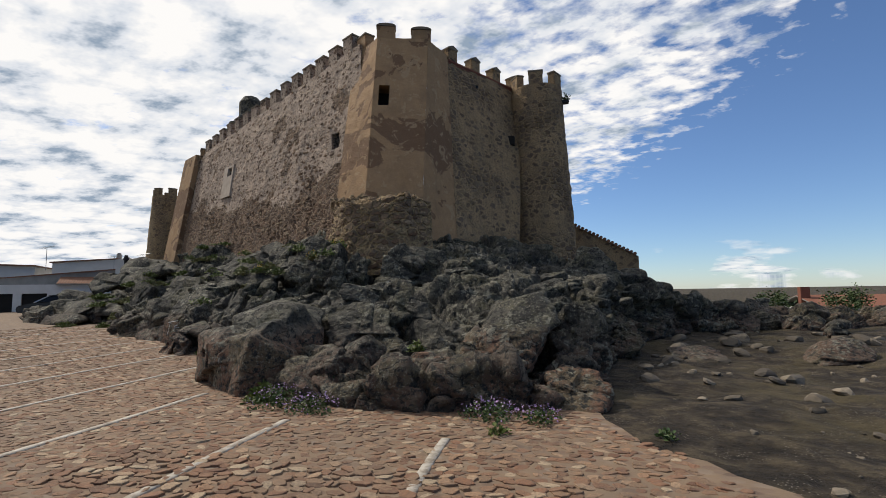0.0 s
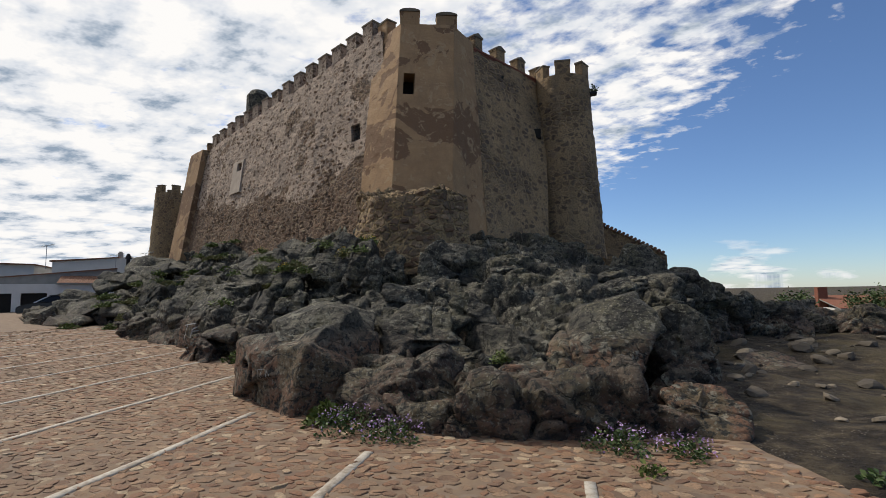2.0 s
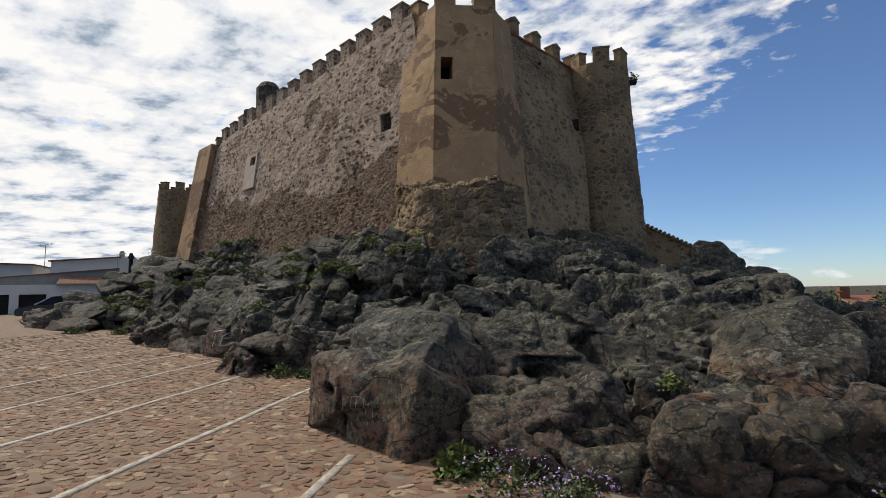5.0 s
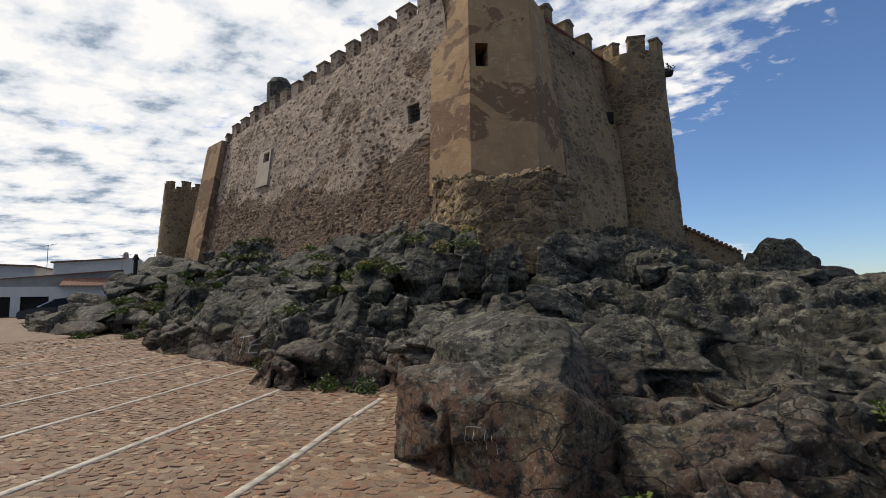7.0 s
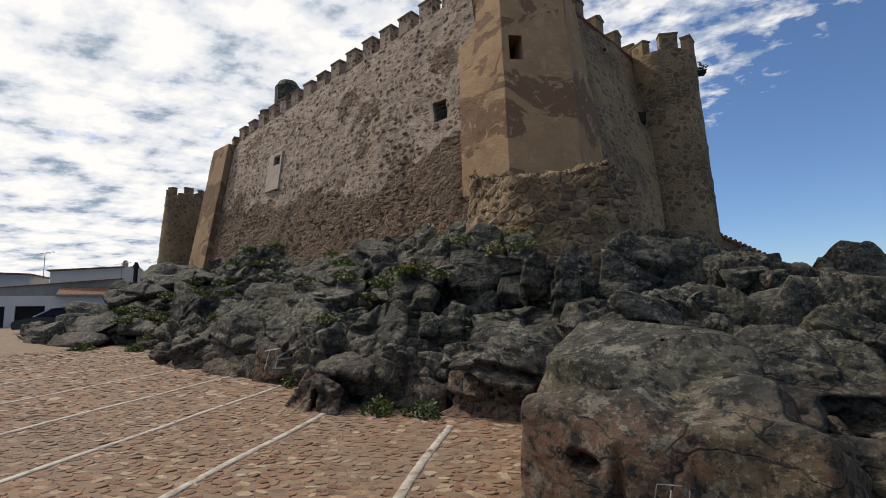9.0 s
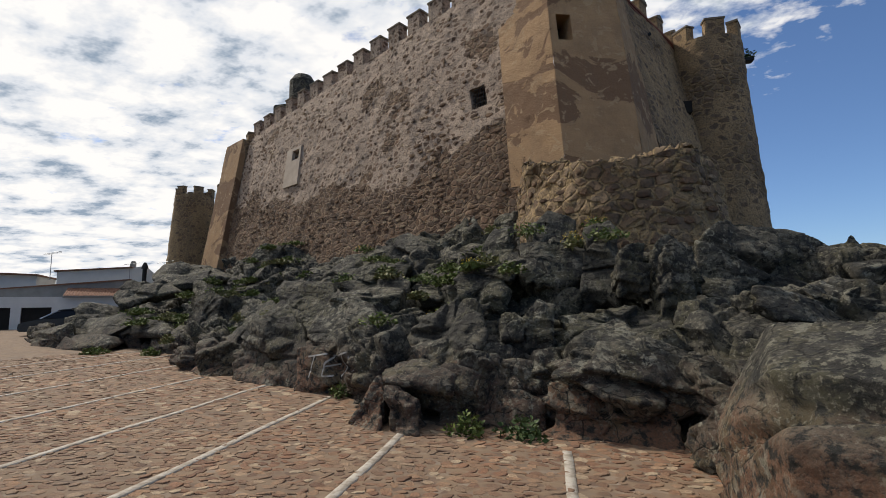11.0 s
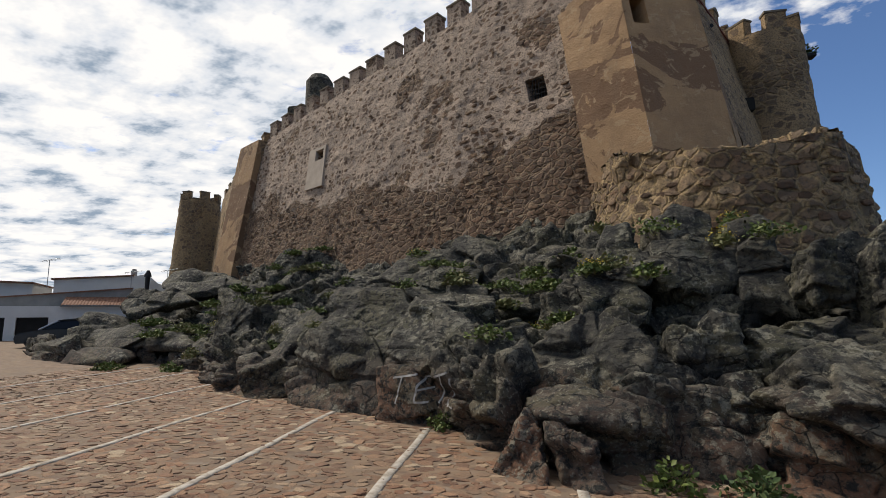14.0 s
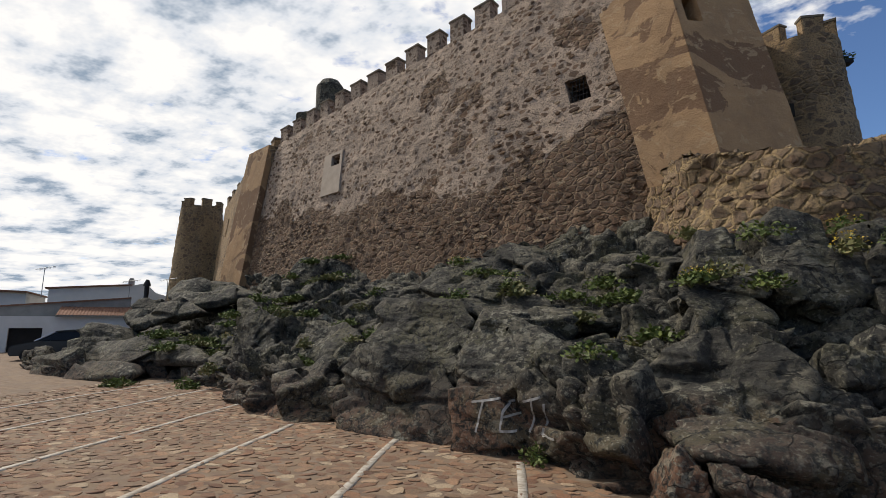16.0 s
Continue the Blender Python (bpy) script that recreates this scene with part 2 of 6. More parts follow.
    b = bump(N, bsdf, link, math_node(N, "SUBTRACT", 1.0, joint), 0.8, 0.03, b)
    bump(N, bsdf, link, fine, 0.7, 0.015, b)


def build_rubble(N, bsdf, pos, link, plaster_to, stone_a, stone_b, mortar, plaster, scale=2.7, flat=1.5, deep=1.0):
    """Rubble masonry: stones in mortar, with render left on in patches."""
    sway = N("ShaderNodeVectorMath", [N("ShaderNodeTexNoise", {"Vector": pos, "Scale": 3.0, "Detail": 3.0}).outputs[1], (0.16, 0.16, 0.16)], operation="MULTIPLY").outputs[0]
    warp = N("ShaderNodeVectorMath", [pos, sway], operation="ADD").outputs[0]
    p = N("ShaderNodeMapping", {0: warp, 3: (1, 1, flat)}).outputs[0]
    cell = N("ShaderNodeTexVoronoi", {"Vector": p, "Scale": scale, "Randomness": 0.9})
    edge = N("ShaderNodeTexVoronoi", {"Vector": p, "Scale": scale, "Randomness": 0.9}, feature="DISTANCE_TO_EDGE").outputs["Distance"]
    rnd = N("ShaderNodeSeparateColor", [cell.outputs["Color"]]).outputs
    stone = mix(N, rnd[0], stone_a, stone_b)
    stone = mix(N, math_node(N, "MULTIPLY", rnd[1], 0.55), stone, (0.075, 0.058, 0.048))
    fine = noise_of(N, pos, 16, 6, 0.68)
    mid = noise_of(N, pos, 1.1, 6, 0.65)
    body = mix(N, ramp(N, edge, [(0.05, 0.0), (0.13, 1.0)]), mortar, stone)
    # the render covers joints and small stones, where it has stayed on
    z = N("ShaderNodeSeparateXYZ", [pos]).outputs[2]
    patch = noise_of(N, pos, 0.32, 6, 0.6, distort=0.5)
    stay = plaster_to(N, z, patch, pos)
    holes = math_node(N, "MULTIPLY", ramp(N, rnd[2], [(0.45, 0.0), (0.5, 1.0)]), ramp(N, math_node(N, "ADD", edge, math_node(N, "MULTIPLY", fine, 0.12)), [(0.20, 0.0), (0.26, 1.0)]))
    render_on = math_node(N, "MULTIPLY", stay, math_node(N, "SUBTRACT", 1.0, holes), clamp=True)
    coat = mix(N, ramp(N, mid, [(0.35, 0.0), (0.7, 1.0)]), plaster, tuple(v * 0.72 for v in plaster))
    col = mix(N, render_on, body, coat)
    col = mix(N, ramp(N, fine, [(0.40, 0.7), (0.5, 0.0)]), col, (0.07, 0.055, 0.042))
    streak = noise_of(N, pos, 1.0, 5, 0.6, (2.2, 2.2, 0.18))
    col = mix(N, math_node(N, "MULTIPLY", ramp(N, streak, [(0.5, 0.0), (0.75, 1.0)]), 0.35), col, (0.10, 0.09, 0.08))
    link(col, bsdf.inputs["Base Color"])
    h = mix(N, render_on, ramp(N, edge, [(0.0, 0.0), (0.16, 0.8)]), (0.78, 0.78, 0.78))
    b = bump(N, bsdf, link, h, 1.0 * deep, 0.09)
    b = bump(N, bsdf, link, mid, 0.8, 0.15, b)
    bump(N, bsdf, link, fine, 0.8, 0.06, b)


def curtain_coat(N, z, patch, pos):
    up = N("ShaderNodeMapRange", {0: z, 1: 6.2, 2: 9.0, 3: -0.35, 4: 0.30}).outputs[0]
    ragged = math_node(N, "MULTIPLY", math_node(N, "SUBTRACT", patch, 0.5), 2.4)
    return ramp(N, math_node(N, "ADD", math_node(N, "ADD", ragged, 0.5), up), [(0.50, 0.0), (0.54, 1.0)])


def side_coat(N, z, patch, pos):
    return ramp(N, patch, [(0.36, 0.0), (0.52, 1.0)])


def no_coat(N, z, patch, pos):
    return ramp(N, patch, [(0.44, 0.0), (0.58, 0.9)])


def build_render(N, bsdf, pos, link):
    """Ochre lime render on the tower, the upper coat fallen off below in a ragged line."""
    patch = noise_of(N, pos, 0.5, 7, 0.62, distort=0.8)
    mid = noise_of(N, pos, 1.6, 6, 0.66)
    fine = noise_of(N, pos, 19, 6, 0.7)
    col = mix(N, ramp(N, mid, [(0.35, 0.0), (0.65, 1.0)]), (0.34, 0.215, 0.112), (0.265, 0.165, 0.088))
    z = N("ShaderNodeSeparateXYZ", [pos]).outputs[2]
    band = N("ShaderNodeMapRange", {0: N("ShaderNodeMath", [math_node(N, "SUBTRACT", z, 8.3)], operation="ABSOLUTE").outputs[0], 1: 0.6, 2: 2.1, 3: 0.22, 4: -0.12}).outputs[0]
    ragged = math_node(N, "ADD", math_node(N, "MULTIPLY", math_node(N, "SUBTRACT", patch, 0.5), 2.2), 0.5)
    old = ramp(N, math_node(N, "ADD", ragged, band), [(0.55, 0.0), (0.58, 1.0)])
    col = mix(N, old, col, (0.165, 0.096, 0.053))
    col = mix(N, math_node(N, "MULTIPLY", ramp(N, noise_of(N, pos, 2.2, 5, 0.6, distort=1.0), [(0.58, 0.0), (0.61, 1.0)]), 0.7), col, (0.36, 0.25, 0.145))
    streak = noise_of(N, pos, 1.2, 5, 0.6, (2.0, 2.0, 0.15))
    col = mix(N, math_node(N, "MULTIPLY", ramp(N, streak, [(0.52, 0.0), (0.8, 1.0)]), 0.4), col, (0.11, 0.085, 0.06))
    link(col, bsdf.inputs["Base Color"])
    b = bump(N, bsdf, link, math_node(N, "SUBTRACT", mid, math_node(N, "MULTIPLY", old, 0.25)), 0.7, 0.08)
    bump(N, bsdf, link, fine, 0.7, 0.04, b)


def build_dirt(N, bsdf, pos, link):
    big = noise_of(N, pos, 0.35, 5, 0.6)
    mid = noise_of(N, pos, 2.4, 6, 0.68)
    fine = noise_of(N, pos, 30, 5, 0.7)
    col = ramp(N, mid, [(0.38, (0.015, 0.0115, 0.008)), (0.5, (0.034, 0.026, 0.017)), (0.62, (0.076, 0.059, 0.037))])
    col = mix(N, ramp(N, big, [(0.5, 0.0), (0.62, 0.75)]), col, (0.08, 0.063, 0.031))
    grit = N("ShaderNodeTexVoronoi", {"Vector": pos, "Scale": 26.0}).outputs["Distance"]
    col = mix(N, math_node(N, "MULTIPLY", ramp(N, grit, [(0.12, 1.0), (0.26, 0.0)]), ramp(N, noise_of(N, pos, 1.7, 3), [(0.45, 0.0), (0.6, 1.0)])), col, (0.22, 0.19, 0.155))
    link(col, bsdf.inputs["Base Color"])
    b = bump(N, bsdf, link, mid, 0.9, 0.2)
    bump(N, bsdf, link, fine, 0.8, 0.04, b)


def build_mortar(N, bsdf, pos, link):
    """Trodden mortar with the flat stones of the far paving showing through."""
    mid = noise_of(N, pos, 1.3, 6, 0.65)
    fine = noise_of(N, pos, 35, 5, 0.7)
    cell = N("ShaderNodeTexVoronoi", {"Vector": N("ShaderNodeMapping", {0: pos, 3: (0.8, 1.35, 1)}).outputs[0], "Scale": 6.5})
    rnd = N("ShaderNodeSeparateColor", [cell.outputs["Color"]]).outputs
    stone = ramp(N, rnd[0], [(0.0, (0.09, 0.056, 0.042)), (0.4, (0.145, 0.095, 0.067)), (0.75, (0.18, 0.13, 0.094)), (1.0, (0.23, 0.185, 0.145))])
    col = mix(N, ramp(N, cell.outputs["Distance"], [(0.4, 0.75), (0.6, 0.0)]), (0.19, 0.132, 0.086), stone)
    col = mix(N, ramp(N, mid, [(0.4, 0.0), (0.7, 0.55)]), col, (0.11, 0.088, 0.07))
    link(col, bsdf.inputs["Base Color"])
    b = bump(N, bsdf, link, cell.outputs["Distance"], 0.4, 0.02)
    bump(N, bsdf, link, fine, 0.6, 0.01, b)


def build_cobble(N, bsdf, pos, link):
    info = N("ShaderNodeNewGeometry").outputs["Random Per Island"]
    own = N("ShaderNodeObjectInfo").outputs["Random"]
    pick = math_node(N, "FRACT", math_node(N, "ADD", math_node(N, "MULTIPLY", info, 0.997), own))
    col = ramp(N, pick, [(0.0, (0.125, 0.064, 0.038)), (0.3, (0.235, 0.118, 0.066)), (0.55, (0.205, 0.13, 0.079)), (0.8, (0.295, 0.17, 0.097)), (0.97, (0.40, 0.31, 0.205))])
    mid = noise_of(N, pos, 0.7, 5, 0.65)
    col = mix(N, ramp(N, mid, [(0.46, 0.0), (0.6, 0.45)]), col, (0.165, 0.122, 0.085))
    fine = noise_of(N, pos, 40, 5, 0.7)
    col = mix(N, ramp(N, fine, [(0.35, 0.5), (0.6, 0.0)]), col, (0.10, 0.075, 0.06))
    link(col, bsdf.inputs["Base Color"])
    bump(N, bsdf, link, fine, 0.8, 0.02)


def build_line(N, bsdf, pos, link):
    wear = noise_of(N, pos, 7, 6, 0.72)
    col = mix(N, ramp(N, wear, [(0.44, 0.0), (0.62, 0.85)]), (0.36, 0.33, 0.285), (0.17, 0.135, 0.10))
    link(col, bsdf.inputs["Base Color"])
    bump(N, bsdf, link, noise_of(N, pos, 30, 5), 0.5, 0.006)


def plain(name, colour, rough=0.8, metal=0.0, vary=0.3, scale=3.0, relief=0.2):
    def build(N, bsdf, pos, link):
        n = noise_of(N, pos, scale, 6, 0.65)
        col = mix(N, ramp(N, n, [(0.3, 0.0), (0.7, 1.0)]), colour, tuple(v * (1 - vary) for v in colour))
        link(col, bsdf.inputs["Base Color"])
        bsdf.inputs["Metallic"].default_value = metal
        bump(N, bsdf, link, noise_of(N, pos, scale * 12, 4), relief, 0.01)
    return material(name, build, rough)


def leafy(name, a, b):
    def build(N, bsdf, pos, link):
        r = N("ShaderNodeNewGeometry").outputs["Random Per Island"]
        link(mix(N, r, a, b), bsdf.inputs["Base Color"])
        bsdf.inputs["Subsurface Weight"].default_value = 0.0
    return material(name, build, 0.6)


ROCK = material("rock", build_rock, 0.88, 0.3)
RUSTY = material("rust_stained_rock", lambda N, b, p, l: build_rock(N, b, p, l, (0.75, 1.1), 0.24, (0.165, 0.085, 0.05)), 0.88, 0.3)
CURTAIN = material("curtain_masonry", lambda N, b, p, l: build_rubble(N, b, p, l, curtain_coat, (0.095, 0.052, 0.031), (0.20, 0.118, 0.070), (0.235, 0.160, 0.102), (0.41, 0.315, 0.24), 3.5, 1.45, 0.9), 0.92)
SIDE = material("side_masonry", lambda N, b, p, l: build_rubble(N, b, p, l, side_coat, (0.13, 0.085, 0.05), (0.24, 0.165, 0.10), (0.29, 0.20, 0.108), (0.35, 0.24, 0.13)), 0.92)
PLINTH = material("plinth_masonry", lambda N, b, p, l: build_rubble(N, b, p, l, no_coat, (0.15, 0.095, 0.058), (0.26, 0.18, 0.105), (0.33, 0.235, 0.125), (0.33, 0.235, 0.125), 3.2, 1.3, 1.2), 0.92)
RENDER = material("lime_render", build_render, 0.9)
DIRT = material("dirt", build_dirt, 0.95)
MORTAR = material("mortar", build_mortar, 0.9)
COBBLE = material("paving_stone", build_cobble, 0.8)
LINE = material("line_paint", build_line, 0.75)
CAP = plain("merlon_coping", (0.20, 0.165, 0.12), 0.9, vary=0.5)
DARK = plain("dark_inside", (0.02, 0.018, 0.016), 0.9)
IRON = plain("iron", (0.03, 0.03, 0.032), 0.6, 0.6)
WHITEWASH = plain("whitewash", (0.62, 0.61, 0.58), 0.9, vary=0.18, scale=0.6)
OLDWALL = plain("weathered_plaster", (0.30, 0.29, 0.27), 0.9, vary=0.4, scale=0.8)
TILE = plain("clay_tile", (0.25, 0.13, 0.085), 0.85, vary=0.5, scale=6)
REDTILE = plain("red_tile", (0.20, 0.085, 0.055), 0.85, vary=0.3, scale=6)
BRICKM = plain("chimney_brick", (0.22, 0.085, 0.055), 0.9, vary=0.3, scale=8)
METAL = plain("grey_metal", (0.30, 0.31, 0.32), 0.45, 0.8)
WEED = leafy("weed_leaf", (0.05, 0.078, 0.017), (0.115, 0.14, 0.03))
SHRUB = leafy("shrub_leaf", (0.03, 0.06, 0.018), (0.07, 0.10, 0.03))
PETAL = leafy("mauve_petal", (0.34, 0.20, 0.40), (0.48, 0.34, 0.52))
YELLOW = leafy("yellow_petal", (0.55, 0.38, 0.03), (0.6, 0.45, 0.06))
DRYGRASS = leafy("dry_grass", (0.17, 0.15, 0.06), (0.10, 0.12, 0.04))
PAINT = plain("car_paint", (0.035, 0.037, 0.04), 0.25, 0.3, vary=0.05)
SILVER = plain("silver_paint", (0.62, 0.63, 0.64), 0.25, 0.4, vary=0.05)
GLASSY = plain("car_glass", (0.012, 0.014, 0.016), 0.05, vary=0.05, relief=0.0)
RUBBER = plain("tyre", (0.02, 0.02, 0.02), 0.85)
CHALK = plain("white_spray_paint", (0.40, 0.385, 0.36), 0.9, vary=0.5, scale=14)


def build_wall_stone(N, bsdf, pos, link):
    own = math_node(N, "FRACT", math_node(N, "ADD", N("ShaderNodeObjectInfo").outputs["Random"], N("ShaderNodeNewGeometry").outputs["Random Per Island"]))
    col = ramp(N, own, [(0.0, (0.075, 0.046, 0.03)), (0.35, (0.14, 0.085, 0.052)), (0.65, (0.20, 0.125, 0.075)), (0.95, (0.29, 0.215, 0.14))])
    grain = noise_of(N, pos, 14, 7, 0.7)
    col = mix(N, ramp(N, grain, [(0.4, 0.7), (0.52, 0.0)]), col, (0.06, 0.045, 0.034))
    link(col, bsdf.inputs["Base Color"])
    bump(N, bsdf, link, grain, 0.9, 0.07)


WALLSTONE = material("wall_stone", build_wall_stone, 0.92)


# ---- ground, paving, lines ----
def ground_z(x, y):
    """The square rises a little to the far end; beyond the crag on the other side the land falls away."""
    z = 0.0099 * np.clip(-x, 0, 45) + 0.0 * y
    fall = np.clip((y - 27) / 22, 0, 1) * np.clip((x - 2) / 10, 0, 1)
    z = z - 0.3 * np.exp(-((x - 4.8) / 3.0) ** 2 - ((y - 12.5) / 3.2) ** 2)      # a shallow hollow in the bare earth
    return z - 3.2 * fall * fall * (3 - 2 * fall)


def axis(fine_lo, fine_hi, step, far):
    out = list(np.arange(fine_lo, fine_hi, step))
    d, lo, hi = step, fine_lo, fine_hi
    while hi < far:
        d *= 1.35
        hi += d
        lo -= d
        out.append(hi)
        out.insert(0, lo)
    return np.array(out)


gx, gy = np.meshgrid(axis(-34, 16, 0.25, 1500), axis(-4, 30, 0.25, 1500))
flat_pts = np.stack([gx.ravel(), gy.ravel(), 0 * gx.ravel()], 1)
near_dirt = np.clip((flat_pts[:, 0] - 0.5) / 2.5, 0, 1) * np.clip((60 - np.abs(flat_pts[:, 0])) / 30, 0, 1)
gz = ground_z(flat_pts[:, 0], flat_pts[:, 1]) + near_dirt * (0.10 * fbm(flat_pts * 0.45, 4, 3) + 0.05 * fbm(flat_pts * 1.7, 2, 8) + 0.03) - 0.03
ground = new("ground", grid_mesh("ground", np.stack([gx, gy, gz.reshape(gx.shape)], -1), DIRT, True))
tagged(ground, "bare brown earth with grit and thin grass", "ground", kind="structure")


def paved_to(y):
    """Where the paving ends and the bare earth begins."""
    return 0.35 + np.clip(6.9 - y, -3, 6) * 0.55


px_, py_ = np.meshgrid(np.linspace(0, 1, 90), np.linspace(-6, 34, 120))
right = paved_to(py_) + 0.15 * np.sin(py_ * 3.1) + 0.1 * np.sin(py_ * 7.7)
right = np.where(py_ > 7.5, -2.0, right)
pxx = -46 + px_ * (right + 46)
paving = new("paving", grid_mesh("paving", np.stack([pxx, py_, ground_z(pxx, py_) + 0.004], -1), MORTAR, True))
tagged(paving, "worn mortar bed of a stone-paved square", "paving", kind="structure")

BAY = (-1.15, -3.33, -5.45, -7.52, -9.52, -11.48, -13.33, -15.40, -17.6, -19.9, -22.2)
ENDS = (5.35, 5.7, 6.95, 10.6, 11.0, 13.1, 14.0, 14.75, 16.6, 18.8, 20.2)
for n, (bx, ey) in enumerate(zip(BAY, ENDS)):
    ys = np.arange(-5, ey, 0.12)
    half = 0.05
    lean = -0.03 * (ys - ey) * (n > 4)
    wob = 0.012 * np.sin(ys * 2.3 + n)
    P = np.stack([np.stack([bx + wob + lean + s * half, ys, ground_z(bx + 0 * ys, ys) + zz], -1) for s, zz in ((-1.05, 0.002), (-0.95, 0.016), (0, 0.017), (0.95, 0.016), (1.05, 0.002))], 1)
    ln = new("painted_line", grid_mesh("painted_line", P, LINE, True))
    tagged(ln, "worn off-white parking line on stone paving", "road marking", "parking bay lines", "structure")


# ---- the crag under the castle ----
# outer foot of the crag and the line under the walls it runs up to
FOOT = ((-33, 24), (-27, 20.6), (-24, 20.5), (-20.3, 19.2), (-16.6, 15.6), (-14.6, 14.9), (-13.3, 14.1), (-11.4, 13.3), (-10.5, 11.5), (-9.4, 11.2), (-7.7, 11.5), (-6.0, 11.0), (-5.9, 9.0), (-5.6, 7.8), (-4.8, 7.2), (-3.5, 6.5), (-1.9, 6.3), (-0.1, 6.8), (0.35, 7.3), (1.0, 10.0), (1.7, 13.0), (2.6, 16.0), (5.0, 18.6), (8.0, 20.5), (13, 22.5), (20, 24))
HEAD = ((-40, 42), (-34, 37), (-30, 34), (-25, 30.8), (-19.5, 27.4), (-17, 26), (-15, 24.6), (-12.6, 23.2), (-11.2, 22.3), (-9.5, 21.3), (-8, 20.5), (-7, 20.3), (-6.4, 20), (-5.8, 20), (-5.2, 20), (-4.6, 20.5), (-3.8, 21.5), (-2.8, 23), (-1.5, 25), (-0.2, 26), (0.8, 26.8), (1.8, 28), (4, 29), (8, 30), (14, 31), (22, 32))
# height of the first rise, height half way, height under the walls
RISE = (0.5, 0.5, 0.5, 0.6, 0.8, 0.9, 1.0, 1.1, 0.9, 0.8, 1.0, 0.7, 0.5, 0.45, 0.4, 0.5, 0.55, 0.8, 1.0, 1.2, 1.5, 1.7, 1.1, 0.6, 0.35, 0.3)
HALF = (1.4, 1.5, 1.8, 2.4, 2.7, 2.6, 2.5, 2.5, 2.5, 2.6, 2.8, 2.6, 2.4, 2.3, 2.2, 2.2, 2.3, 2.3, 2.3, 2.3, 2.1, 1.8, 1.0, 0.5, 0.4, 0.3)
UNDER = (3.4, 3.8, 4.3, 4.6, 4.1, 3.6, 3.6, 3.9, 4.2, 4.2, 4.2, 3.6, 3.3, 3.2, 3.2, 3.4, 3.8, 4.0, 4.0, 3.7, 3.0, 2.0, 0.8, 0.4, 0.1, 0.0)


def crag():
    foot, head = np.array(FOOT, float), np.array(HEAD, float)
    run = np.r_[0, np.cumsum(np.hypot(*np.diff(foot, axis=0).T))]
    cuts = [0.0]
    while cuts[-1] < run[-1]:                       # closer columns along the side that is walked past
        y = np.interp(cuts[-1], run, foot[:, 1])
        cuts.append(cuts[-1] + np.interp(y, [6, 12, 20, 24], [0.038, 0.05, 0.09, 0.2]))
    s = np.array(cuts)

    def along(values, smooth=0.0):
        return np.interp(s, run, values)
    fx, fy, hx, hy = along(foot[:, 0]), along(foot[:, 1]), along(head[:, 0]), along(head[:, 1])
    rise, half, under = along(RISE), along(HALF), along(UNDER)
    rows = 250
    t = np.linspace(0, 1, 400) ** 1.5
    length = np.hypot(hx - fx, hy - fy)
    X = fx[:, None] + (hx - fx)[:, None] * t
    Y = fy[:, None] + (hy - fy)[:, None] * t
    D = length[:, None] * t
    base = ground_z(X, Y)
    pts = np.stack([X.ravel(), Y.ravel(), 0 * X.ravel()], 1)
    wobble = fbm(pts * 0.6, 3, 11).reshape(X.shape)
    face = 1 - np.exp(-(D / (0.30 + 0.10 * wobble)) ** 2)
    first = rise[:, None] * (1 + 0.3 * wobble)
    Z = first * face
    mid = np.clip((D - 0.6) / (length[:, None] * 0.5 - 0.6), 0, 1)
    far = np.clip((t - 0.5) / 0.32, 0, 1)
    Z = Z + (half[:, None] - first) * mid ** 1.15 * face + (under - half)[:, None] * far
    # steps and gullies
    Z = Z + face * 0.26 * fbm(pts * 0.42, 2, 21).reshape(X.shape)
    step = 0.62
    q = Z / step
    Z = np.where(Z > 0.3, (np.floor(q) + np.clip((q - np.floor(q)) * 1.9 - 0.45, 0, 1)) * step * 0.65 + Z * 0.35, Z)
    Z = Z + base - 0.12
    out = np.empty((len(s), rows, 3))
    for c in range(len(s)):                         # rows even along the slope
        arc = np.r_[0, np.cumsum(np.sqrt(np.diff(D[c]) ** 2 + np.diff(Z[c]) ** 2))]
        w = np.linspace(0, 1, rows) ** 1.25 * arc[-1]
        out[c, :, 0], out[c, :, 1], out[c, :, 2] = np.interp(w, arc, X[c]), np.interp(w, arc, Y[c]), np.interp(w, arc, Z[c])
    return out


